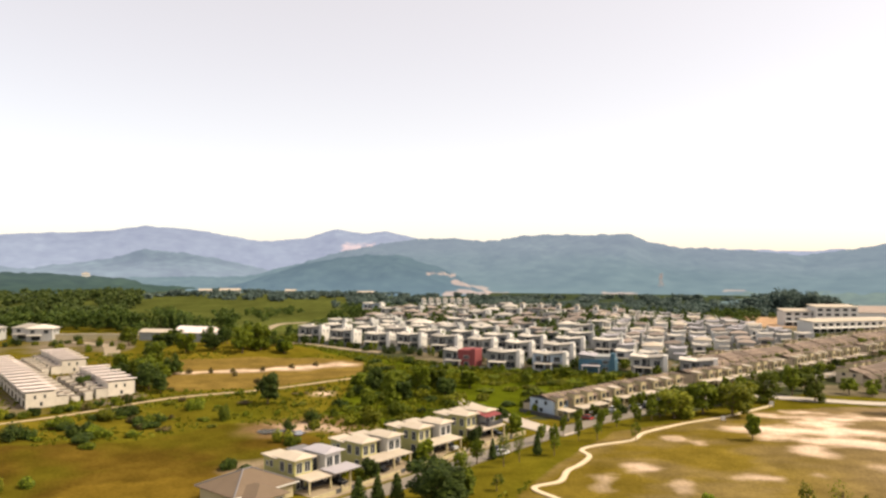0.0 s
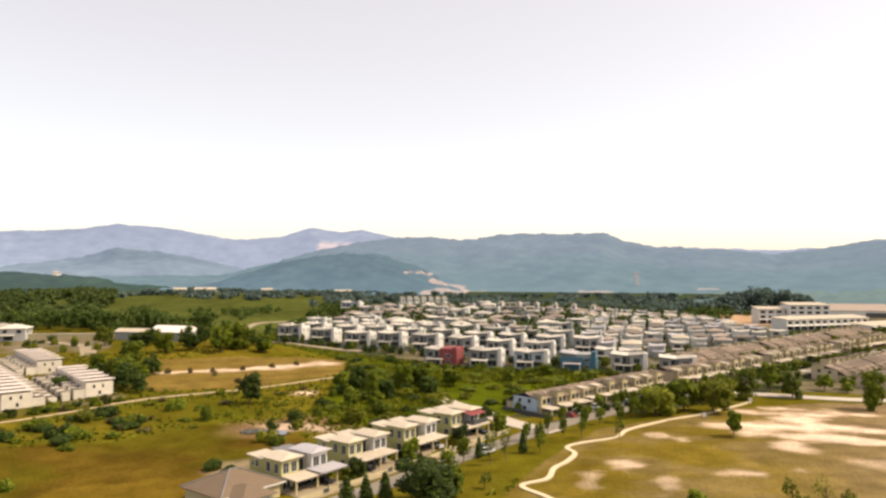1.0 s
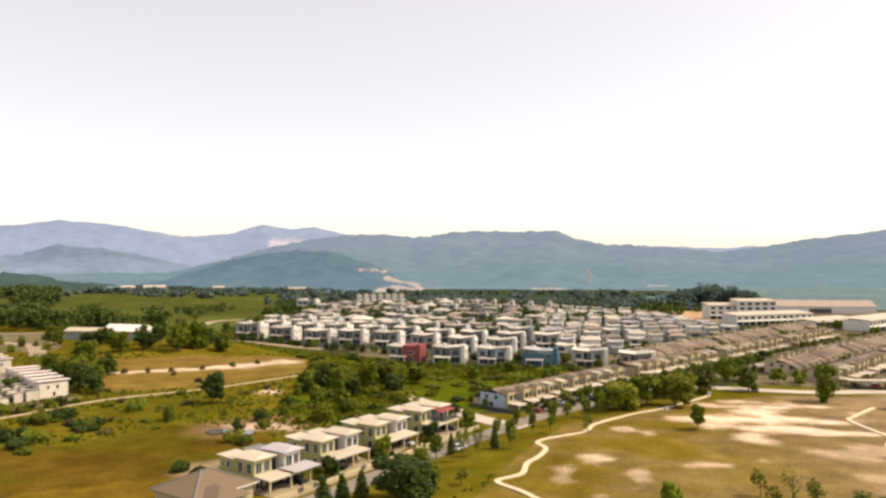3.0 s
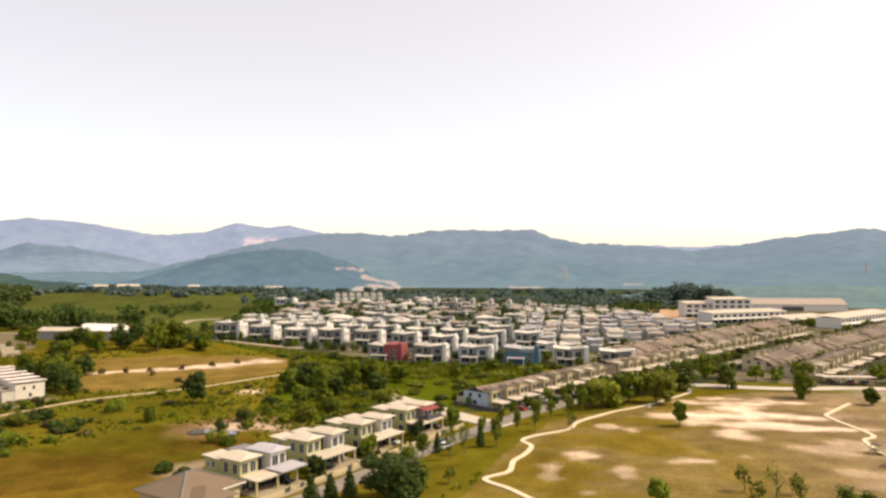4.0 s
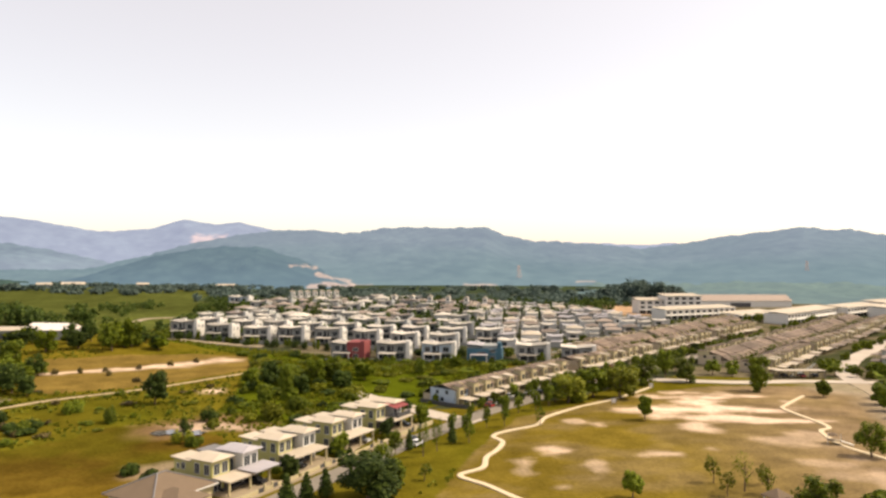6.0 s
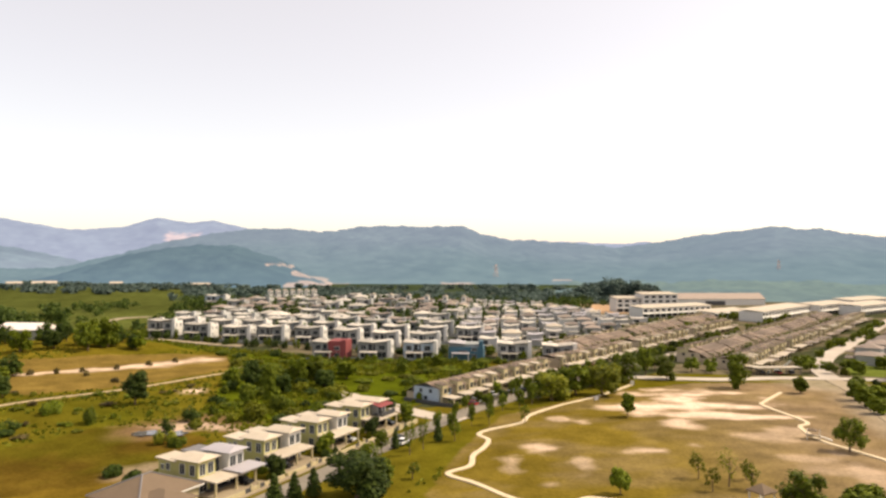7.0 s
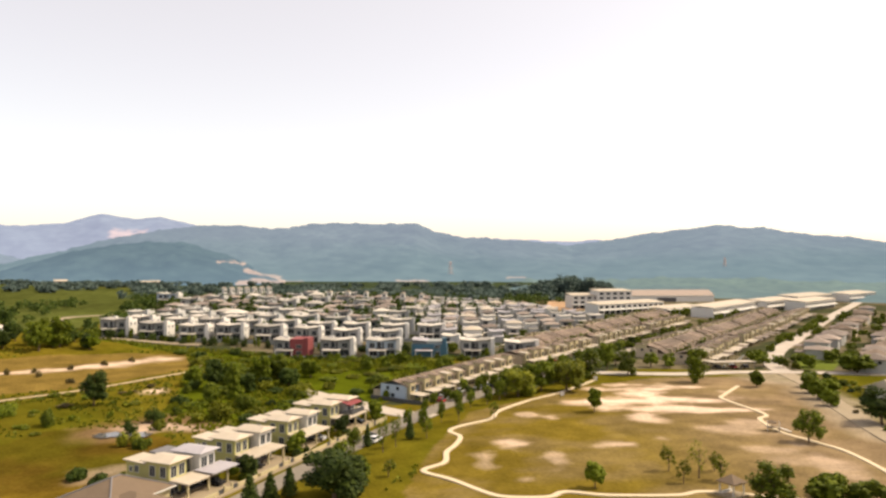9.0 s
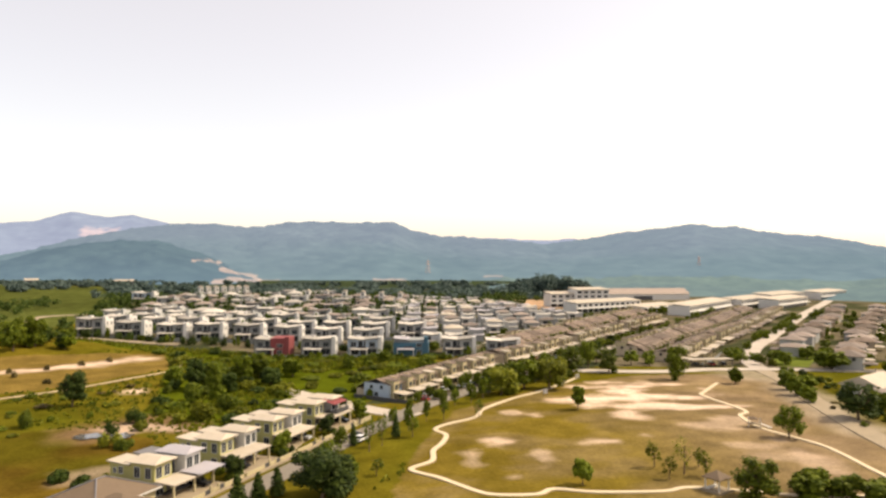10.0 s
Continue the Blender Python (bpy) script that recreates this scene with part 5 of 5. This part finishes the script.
for row in range(18):
    for k in range(32):
        x, y = np.array([40.0, 352.0]) + VG * (20.5 * row + (4 if row % 2 else 0)) + np.array([0.955, -0.295]) * 11.6 * k
        x, y = x + rg.uniform(-1.2, 1.2), y + rg.uniform(-1.5, 1.5)
        luck, pick = rg.random(), rg.choice(4, p=[0.36, 0.32, 0.14, 0.18])
        if x < 0.2 * y + 9 or 0.62 * (x + 9) - 0.785 * y > -193 or y > 664 - 0.45 * (x - 60) or (x > 212 and 440 < y < 660) or x > 262 or luck > 0.93:
            continue
        put_house(*small[pick], x, y, V_TURN + (180 if row % 2 else 0) + rg.normal() * 3, rg.uniform(0.9, 1.1), rg.uniform(0.85, 1.08))


def tower_house():
    """A narrow white townhouse with a tall gabled stair tower; front towards -y, origin at its front left."""
    t = thing("townhouse", "narrow white townhouse with a tall gabled tower", "house", "tower houses")
    part("wall", Build().box(0, 6.6, 1, 10, -2.5, 6.2), HAZEWHITE, t)
    part("tower", Build().box(0.6, 3.6, 0, 5, -2.5, 10.4), WHITE, t, "tall white tower")
    part("roof", Build().hip(0.6, 3.6, 0, 5, 10.5, 1.3, 0.35, 0), ROOFC, t, "pale gabled tower roof")
    part("roof", Build().slab(3.6, 6.9, 0.4, 10.4, (6.7, 6.3, 6.3, 6.7), 0.2), ROOFM, t, "muted side roof")
    panes(t, [(2.1, 7.2, 1.3, 1.8), (2.1, 3.4, 1.3, 1.6)], "y", 0, -0.06)
    panes(t, [(5.2, 3.2, 1.8, 1.8), (5.2, 0.3, 2.0, 2.1)], "y", 1, -0.06)
    return t


for k in range(7):
    put_house("tower", tower_house, -19 + 6.7 * k, 676 + 3.4 * k, 20)
for k in range(6):
    put_house("tower", tower_house, 66 + 14.6 * k, 632 - 6.6 * k, V_TURN, 1.25, 0.9)
put_house("paleblue", front[2][1], -70, 638, V_TURN, 1.25, 1.15, "tall pale blue house beside the meadow")


def terrace_kind(style=0, far=False):
    """A brown-roofed terrace house. Local x along the row, front towards -y, origin at the front left."""
    end = style >= 3
    t = thing("terrace_house", "end terrace house with pale blue walls and brown roof" if style == 3 else "end terrace house with cream walls and brown roof" if end else "two-storey terrace house with brown roof and cream porch", "house", "brown terraces")
    h = 5.5
    part("wall", Build().box(0, 7.0, 0, 10, -2.5, h), PALEBLUE if style == 3 else TAN, t)
    part("roof", Build().slab(0, 7.0, -0.6, 5.0, (h - 0.1, h - 0.1, h + 1.75, h + 1.75), 0.2).slab(0, 7.0, 5.0, 10.4, (h + 1.75, h + 1.75, h, h), 0.2), ROOFB, t, "brown tiled pitched roof")
    porch = (0.3, 6.8, -5.6, 2.95) if style == 0 else (1.6, 6.9, -4.6, 3.1) if style == 1 else (0.2, 4.9, -6.4, 2.8)
    part("porch_roof", Build().slab(porch[0], porch[1], porch[2], -1.3, (porch[3] - 0.2, porch[3] - 0.2, porch[3], porch[3]), 0.22), ((ROOFC, ROOFM, ROOFM, ROOFC, ROOFC) if far else (ROOFC, ROOFC, ROOFM, ROOFC, ROOFC))[style], t, "flat porch slab")
    rise = (1.9, 1.1, 2.3, 1.4, 1.4)[style]
    panes(t, [(2.3, 3.5, 1.5, 1.9)], "y", -1.3, -0.06)
    part("bay", Build().box(1.0, 3.5, -1.3, 2.0, -2.5, h + rise), CREAM, t, "tall cream projecting bay")
    part("roof", Build().slab(0.8, 3.7, -1.6, 2.3, (h + rise + 0.05,) * 2 + (h + rise + 0.3,) * 2, 0.2), ROOFB if style != 1 else ROOFC, t, "flat bay cap")
    part("rear_roof", Build().slab(0.1, 6.9, 10, 13.6, (h - 0.1, h - 0.1, 3.0, 3.0), 0.2), ROOFB, t, "brown lean-to rear roof")
    part("rear_wall", Build().box(0.2, 6.8, 10, 13.2, -2.5, 2.85), TAN, t, "low rear kitchen wing")
    part("party_wall", Build().hexa([(6.88, -0.6, h - 0.5), (7.12, -0.6, h - 0.5), (7.12, 5, h - 0.5), (6.88, 5, h - 0.5)], [(6.88, -0.6, h + 0.2), (7.12, -0.6, h + 0.2), (7.12, 5, h + 2.05), (6.88, 5, h + 2.05)]), CREAM, t, "party wall above the roof")
    if far:
        part("party_wall", Build().box(6.9, 7.1, 10.2, 13.7, -2.5, 4.6), CREAM, t, "party wall between rear yards")
        return t
    for x in (porch[0] + 0.2, porch[1] - 0.3):
        part("column", Build().box(x - 0.15, x + 0.15, porch[2] + 0.1, porch[2] + 0.4, -2.5, porch[3] - 0.35), CREAM, t)
    panes(t, [(5.2, 3.2, 2.4, 2.0), (5.0, 0.1, 3.2, 2.5)], "y", 0, -0.06)
    part("fence", Build().box(0.8, 5.4, -9.6, -9.45, -2.5, 1.1), SHADEGREY, t, "low front wall")
    if end:
        for face, out in ((0, -0.06), (7.0, 0.06)):
            panes(t, [(3, 3.6, 1.2, 1.4), (7, 3.4, 1.2, 1.4), (5, 0.8, 1.4, 1.4)], "x", face, out)
        if style == 3:
            part("fence", Build().box(-2.6, -2.4, -9, 12, -2.5, 1.3), STEEL, t, "dark side fence")
    return t


rg = np.random.default_rng(8)
for q, side, s0, s1 in [(-151 - 6.2, 1, 168, 480), (-186, -1, 285, 500), (-130.5, -1, 303, 580), (-95 - 6.2, 1, 296, 590)]:
    for k in range(int((s1 - s0) / 7)):
        style, far = ((3 if s0 < 200 else 4) if k == 0 else int(rg.integers(0, 3))), k > 0 and (s0 + 7 * k > 345 or side < 0)
        if k % 11 == 10 and s0 + 7 * k > 230:  # cross lane
            continue
        x, y = at2(s0 + 7 * k + (7 if side < 0 else 0), q + rg.uniform(-0.6, 0.6))
        put_house(("terrace", style, far), lambda: terrace_kind(style, far), x, y, TURN2 + (0 if side > 0 else 180), 1.0, rg.uniform(0.78, 0.84))

# open carport at the head of the terraces
t = thing("carport", "long white flat-roofed carport over parked cars", "carport")
part("roof", Build().slab(-9.5, 9.5, -2.8, 2.8, (2.9, 2.9, 2.7, 2.7), 0.25), ROOFC, t, "white flat roof")
for x in (-9, -3, 3, 9):
    for y in (-2.4, 2.4):
        part("post", Build().box(x - 0.1, x + 0.1, y - 0.1, y + 0.1, -1, 2.6), STEEL, t)
t.matrix_basis = pose(179, 255, gz(179, 255) + 0.2, 0, 0, -10)


def hip_house():
    """A detached house with a muted hipped roof; origin at its middle."""
    t = thing("detached_house", "two-storey house with muted brown hipped roof among trees", "house", "brown-roofed houses")
    part("wall", Build().box(-5.5, 5.5, -5, 5, -2.5, 5.6), SHADEWHITE, t)
    part("roof", Build().hip(-5.5, 5.5, -5, 5, 5.7, 2.0, 0.8), ROOFM, t, "muted brown hipped roof")
    part("porch", Build().hip(-5, 1, -9.5, -5, 3, 0.9, 0.5).box(-4.8, 0.8, -9.3, -9.0, -2.5, 1.0), ROOFM, t, "porch roof")
    panes(t, [(-3, 3.8, 1.6, 1.4), (3, 3.9, 1.8, 1.6), (3, 0.5, 1.8, 1.8)], "y", -5, -0.06)
    panes(t, [(-2, 3.8, 1.3, 1.4), (2, 3.8, 1.3, 1.4)], "x", -5.5, -0.06)
    return t


def dark_hip_house():
    """A detached house with a dark brown hipped roof and a lower wing; origin at its middle."""
    t = thing("detached_house", "two-storey house with dark brown hipped roof and lower wing", "house", "brown-roofed houses")
    part("wall", Build().box(-5, 3.5, -5, 5, -2.5, 6.0).box(3.5, 7.5, -3.5, 4, -2.5, 3.4), TAN, t)
    part("roof", Build().hip(-5, 3.5, -5, 5, 6.1, 2.2, 0.7), ROOFB, t, "dark brown hipped roof")
    part("roof", Build().hip(3.5, 7.5, -3.5, 4, 3.5, 1.2, 0.5), ROOFM, t, "lower wing roof")
    part("porch_roof", Build().slab(-4.6, 2.0, -9, -5, (2.8, 2.8, 3.0, 3.0), 0.22), ROOFC, t, "flat porch roof")
    panes(t, [(-3, 3.6, 1.8, 1.5), (1, 3.6, 1.8, 1.5), (-2, 0.3, 3.6, 2.1)], "y", -5, -0.06)
    panes(t, [(-2, 3.8, 1.3, 1.4), (2, 3.8, 1.3, 1.4)], "x", -5, -0.06)
    return t


rg = np.random.default_rng(33)
for q in (-64, -40, -14, 10, 38, 64):
    for s in np.arange(318, 640, 17.5):
        if s < 330 and q > -20:
            continue
        if rg.random() < 0.14 or (s < 340 and q == -64):
            continue
        x, y = at2(s + rg.uniform(-3.5, 3.5), q + rg.uniform(-2.5, 2.5))
        put_house(*(("hip_house", hip_house) if rg.random() < 0.55 else ("dark_hip", dark_hip_house)), x, y, TURN2 + (0 if q in (-40, 10, 64) else 180) + rg.uniform(-7, 7), rg.uniform(0.75, 1.2), rg.uniform(0.65, 1.0))
for x, y, a1 in [(176, 172, 40), (190, 158, 40), (168, 150, 38)]:
    put_house("hip_house", hip_house, x, y, a1, 1.1, 0.6)
t = thing("pavilion_hall", "low building with bright white pitched roof", "building")
part("wall", Build().box(-9, 9, -6, 6, -2, 3.2), WHITE, t)
part("roof", Build().hip(-9, 9, -6, 6, 3.3, 3.0, 0.8, 0), ROOFC, t, "bright white pitched roof")
t.matrix_basis = pose(189, 187, gz(189, 187), 0, 0, 20)


# stepped terraces on the left: tall house and low wing with slab roofs, one unit after another
def step_unit(side):
    t = thing("terrace_house", "narrow two-storey white terrace house with pale slab roof", "house", "white terraces")

    def span(y0, y1):
        return (y0, y1) if side > 0 else (8.7 - y1, 8.7 - y0)

    part("wall", Build().box(0, 6, 0, 8.7, -2.5, 4.7), STEPWALL, t, "cream rendered walls")
    part("roof", Build().slab(0.05, 5.55, -0.7, 9.4, (5.65, 5.2, 5.2, 5.65), 0.3), ROOFP, t, "pinkish white roof slab")
    # dark strip drawn for the shaded gap between neighbouring slabs
    part("party_wall", Build().box(5.56, 5.98, 0.1, 8.6, 4.6, 4.8), ROOFD, t, "dark strip painted as shade between roof slabs")
    part("wing", Build().box(0.2, 3.3, *span(8.7, 12.4), -2.5, 2.9).box(3.6, 5.4, *span(8.7, 10.6), -2.5, 2.4).box(5.75, 5.95, *span(8.7, 16.4), -2.5, 2.1).box(0.2, 2.2, *span(13.4, 15.8), -2.5, 2.0), STEPWALL, t, "low rear wing and yard walls")
    part("porch_roof", Build().slab(-0.1, 3.6, *span(9.1, 12.8), (3.6, 3.0, 3.0, 3.6), 0.2), ROOFP, t, "pale slab roof")
    part("porch_roof", Build().slab(2.2, 5.4, *span(12.9, 16.2), (2.6, 2.3, 2.3, 2.6), 0.15), ROOFM, t, "muted yard canopy")
    part("water_tank", Build().tube([(4.5, sum(span(9.2, 10.2)) / 2, 2.4), (4.5, sum(span(9.2, 10.2)) / 2, 3.5)], [0.55, 0.5], 8), ROOFD, t, "dark roof tank")
    panes(t, [(2.6, 2.9, 0.7, 1.1), (5.4, 2.9, 0.7, 1.1), (4.4, 0.6, 0.8, 1.2)], "x", 0, -0.06)
    panes(t, [(1.6, 3.0, 1.2, 1.5), (4.2, 3.0, 1.2, 1.5), (3, 0.3, 2.4, 2.0)], "y", 0 if side > 0 else 8.7, -0.06 if side > 0 else 0.06)
    for o in t.children_recursive:
        o.data.transform(Matrix.Diagonal((1, -1, 1, 1)))
        o.data.flip_normals()
    return t


L_TURN = math.degrees(math.atan2(0.76, -0.65))
for bx, by, n, side in [(-131, 229, 14, 1), (-113, 246, 6, -1), (-149, 285, 6, -1), (-149, 209, 14, -1)]:
    for k in range(n):
        x, y = bx - 0.65 * 6 * k, by + 0.76 * 6 * k
        put_house(("step", side), lambda: step_unit(side), x, y, L_TURN)
t = thing("boundary_wall", "long pale boundary wall behind the terraces", "wall")
part("wall", Build().box(0, 46, 0, 0.4, -3, 3.2), CREAM, t)
part("coping", Build().box(-0.1, 46.1, -0.15, 0.55, 3.2, 3.4), ROOFP, t, "pale coping")
t.matrix_basis = pose(-215, 402, gz(-200, 400), 0, 0, 2)
ribbon("track", [(-200, 392), (-172, 372), (-160, 352), (-150, 330)], 7, 0.25, CONCRETE, "pale dusty yard lane", "track", 0.05)
for x, y, a1 in [(-232, 408, 8), (-221, 402, 8), (-252, 404, 5)]:
    o = put_house("far_hip", white_hip, x, y, a1, 1.15, 1.1)


# long white shops beyond the terraces
def shop_block(n, storeys, depth=14, label=""):
    t = thing("shop_block", label, "building", "shop rows")
    w, h = 6.0 * n, 3.6 * storeys
    part("wall", Build().box(0, w, 0, depth, -2, h), WHITE, t)
    part("roof", Build().slab(-0.4, w + 0.4, -0.8, depth + 0.4, (h + 0.4, h + 0.4, h + 1.6, h + 1.6), 0.3), ROOFC, t, "pale roof sheet")
    part("canopy", Build().slab(0, w, -3, 0, (3.3, 3.3, 3.5, 3.5), 0.25), WHITE, t, "white canopy over the shop walk")
    for k in range(n):
        panes(t, [(6 * k + 3, 0.2, 4.6, 2.6)], "y", 0, -0.05)
        for s in range(1, storeys):
            panes(t, [(6 * k + 3, 3.6 * s + 0.7, 3.4, 2.0)], "y", 0, -0.05)
        part("pier", Build().box(6 * k - 0.25, 6 * k + 0.25, -0.5, 0, -2, h + 0.6), WHITE, t)
    return t


S_LABEL = "long two-storey white shop row with dark windows"
for x, y, n, st, turn, dp in [(247, 486, 12, 2, 16, 14), (300, 478, 9, 1, 24, 16), (314, 442, 17, 2, 33, 16), (256, 545, 4, 3, -6, 16), (276, 538, 5, 4, -4, 16), (402, 490, 11, 2, 28, 16), (431, 480, 12, 2, 27, 16), (480, 540, 13, 2, 24, 18), (560, 560, 12, 2, 24, 18)]:
    t = shop_block(n, st, dp, S_LABEL if st == 2 else "single-storey shop row under a pale tan roof" if st == 1 else "tall white block with dark window bands")
    t.matrix_basis = pose(x, y, gz(x, y), 0, 0, turn)

# sheds and far buildings on the left
def shed(x, y, w, d, h, turn, label, roof=None, wall=None):
    t = thing("shed", label, "shed")
    part("wall", Build().box(0, w, 0, d, -2, h), wall or SHADEGREY, t)
    part("roof", Build().hip(0, w, 0, d, h + 0.1, 0.2 * min(w, d), 0.6, 0), roof or ROOFC, t, "white metal roof")
    part("door", Build().box(w * 0.4, w * 0.6, -0.08, 0, 0, h * 0.7), STEEL, t, "dark doorway")
    t.matrix_basis = pose(x, y, gz(x, y), 0, 0, turn)


shed(345, 622, 96, 26, 6.0, -11, "long market hall with muted brown roof beyond the shops", ROOFM, WHITE)
shed(-143, 384, 21, 14, 5.2, -20, "white-roofed shed among trees", ROOFP)
shed(-166, 398, 20, 8, 4.5, -12, "long low pale shed among trees")
for x, y, w, d1 in [(-330, 980, 16, 10), (-300, 975, 26, 12), (-215, 990, 14, 9), (-120, 1010, 24, 8)]:
    shed(x, y, w, d1, 5, 8, "far white-roofed shed in the valley")
t = thing("hill_house", "lone white building on a wooded hill", "house")
part("wall", Build().box(-6, 6, -4, 4, -16, 5), WHITE, t)
part("roof", Build().hip(-6, 6, -4, 4, 5.1, 2, 0.6), ROOFC, t, "white roof")
t.matrix_basis = pose(-610, 1240, 30, 0, 0, 20)


# ---- cars ----
def car(x, y, turn, paint, label, lift=0.0):
    t = thing("car", label, "car", "parked cars")
    b = Build()
    b.hexa([(-2.1, -0.85, 0.35), (2.1, -0.85, 0.35), (2.1, 0.85, 0.35), (-2.1, 0.85, 0.35)], [(-2.05, -0.82, 0.88), (2.0, -0.82, 0.85), (2.0, 0.82, 0.85), (-2.05, 0.82, 0.88)])
    part("body", b, paint, t)
    part("cabin", Build().hexa([(-1.7, -0.78, 0.88), (1.0, -0.78, 0.88), (1.0, 0.78, 0.88), (-1.7, 0.78, 0.88)], [(-1.35, -0.66, 1.42), (0.35, -0.66, 1.42), (0.35, 0.66, 1.42), (-1.35, 0.66, 1.42)]), GLASS, t, "dark glazed cabin")
    part("roof", Build().box(-1.38, 0.38, -0.67, 0.67, 1.42, 1.47), paint, t)
    for wx in (-1.3, 1.3):
        for wy in (-0.8, 0.8):
            part("wheel", Build().tube([(wx, wy - 0.1, 0.32), (wx, wy + 0.1, 0.32)], [0.32, 0.32], 12), RUBBER, t)
    t.matrix_basis = pose(x, y, gz(x, y) + 0.25 + lift, 0, 0, turn)


for k, (c, s) in enumerate([(1, 9.5), (1, 3), (2, 9), (1, 9.5)]):
    o = Vector((-27.8, 151, 0)) + D1 * (19.5 * k + s) - P1 * 1.3
    car(o.x, o.y, TURN1 - 90, CARS[c], ("white hatchback", "black saloon", "silver saloon", "red hatchback")[c] + " parked on a forecourt")
for x, y, a1, c in [(14.5, 179, 50, 0), (14, 183.5, 50, 1), (66, 236, 38, 1), (173, 256, 80, 1), (180, 255, 80, 3), (185, 254, 80, 1)]:
    car(x, y, a1, CARS[c], ("white hatchback", "black saloon", "silver saloon", "red hatchback")[c] + " on the roadside")

rg = np.random.default_rng(12)
for k in range(15):
    x, y = at2(172 + 7.4 * k + rg.uniform(-1.5, 1.5), -157.2 + rg.choice([7.4, 8.2, 10.6]))
    c = int(rg.choice([0, 0, 1, 2, 3]))
    car(x, y, TURN2 + (90 if rg.random() < 0.6 else 0), CARS[c], ("white hatchback", "black saloon", "silver saloon", "red hatchback")[c] + " parked before the terraces", -0.05)


# ---- power line on the hills ----
def lattice_tower(x, y, z, tall):
    """A steel tower of four leaning legs with cross braces and three arms."""
    t = thing("lattice_tower", "tall red and white steel lattice tower on the hillside", "tower", "power line")

    def corner(k, u):
        r = 4.2 * (1 - u) + 0.5 * u
        return (r * (1 if k in (0, 1) else -1), r * (1 if k in (1, 2) else -1), tall * u)

    for k in range(4):
        part("leg", Build().tube([corner(k, 0), corner(k, 1)], [0.3, 0.22], 5), PYLON, t)
        brace = Build()
        for i in range(6):
            brace.tube([corner(k, i / 6), corner((k + 1) % 4, (i + 1) / 6)], [0.16, 0.16], 4)
        part("brace", brace, PYLON, t)
    for u in (0.72, 0.84, 0.96):
        part("arm", Build().tube([(-5, 0, tall * u), (5, 0, tall * u)], [0.25, 0.25], 5), PYLON, t)
    t.matrix_basis = pose(x, y, z, 0, 0, 25)


lattice_tower(368, 1226, 6, 30)
lattice_tower(822, 1072, 12, 32)

# white boards added at the head of the path, standing in for pale bits of it
for x, y in [(106.5, 236.5), (82, 213.5)]:
    t = thing("marker_board", "white board on posts standing in for a bit of pale path", "sign")
    part("board", Build().box(-0.7, 0.7, -0.05, 0.05, 0.7, 2.0), WHITE, t)
    for px in (-0.6, 0.6):
        part("post", Build().box(px - 0.06, px + 0.06, -0.06, 0.06, -0.4, 2.1), STEEL, t)
    t.matrix_basis = pose(x, y, gz(x, y) + 0.1, 0, 0, -15)

# ---- park pavilion and shelter on the path ----
t = thing("gazebo", "small park gazebo with brown pyramid roof", "gazebo")
part("roof", Build().hip(-1.6, 1.6, -1.6, 1.6, 2.6, 1.3, 0.4), ROOFT, t, "dark brown pyramid roof")
for x in (-1.5, 1.5):
    for y in (-1.5, 1.5):
        part("post", Build().box(x - 0.1, x + 0.1, y - 0.1, y + 0.1, 0, 2.45), WHITE, t)
part("floor", Build().box(-2.2, 2.2, -2.2, 2.2, -0.5, 0.25), CONCRETE, t)
part("bench", Build().box(-1.4, 1.4, 0.9, 1.3, 0.25, 0.7), WHITE, t)
t.matrix_basis = pose(70.5, 119.5, gz(70, 119) + 0.1, 0, 0, 15)
t = thing("play_frame", "white and grey play equipment beside the path", "play equipment")
part("platform", Build().box(-1.5, 1.5, -1, 1, 0.9, 1.1), CONCRETE, t)
part("slide", Build().hexa([(1.5, -0.4, 0.9), (4.2, -0.4, 0.1), (4.2, 0.4, 0.1), (1.5, 0.4, 0.9)], [(1.5, -0.4, 1.05), (4.2, -0.4, 0.25), (4.2, 0.4, 0.25), (1.5, 0.4, 1.05)]), WHITE, t)
part("roof", Build().hip(-1.2, 0.6, -0.8, 0.8, 2.3, 0.5, 0.2), ROOFT, t)
for x in (-1.4, 1.4):
    for y in (-0.9, 0.9):
        part("post", Build().box(x - 0.07, x + 0.07, y - 0.07, y + 0.07, 0, 2.5), WHITE, t)
t.matrix_basis = pose(114.7, 158.5, gz(115, 158), 0, 0, -40)
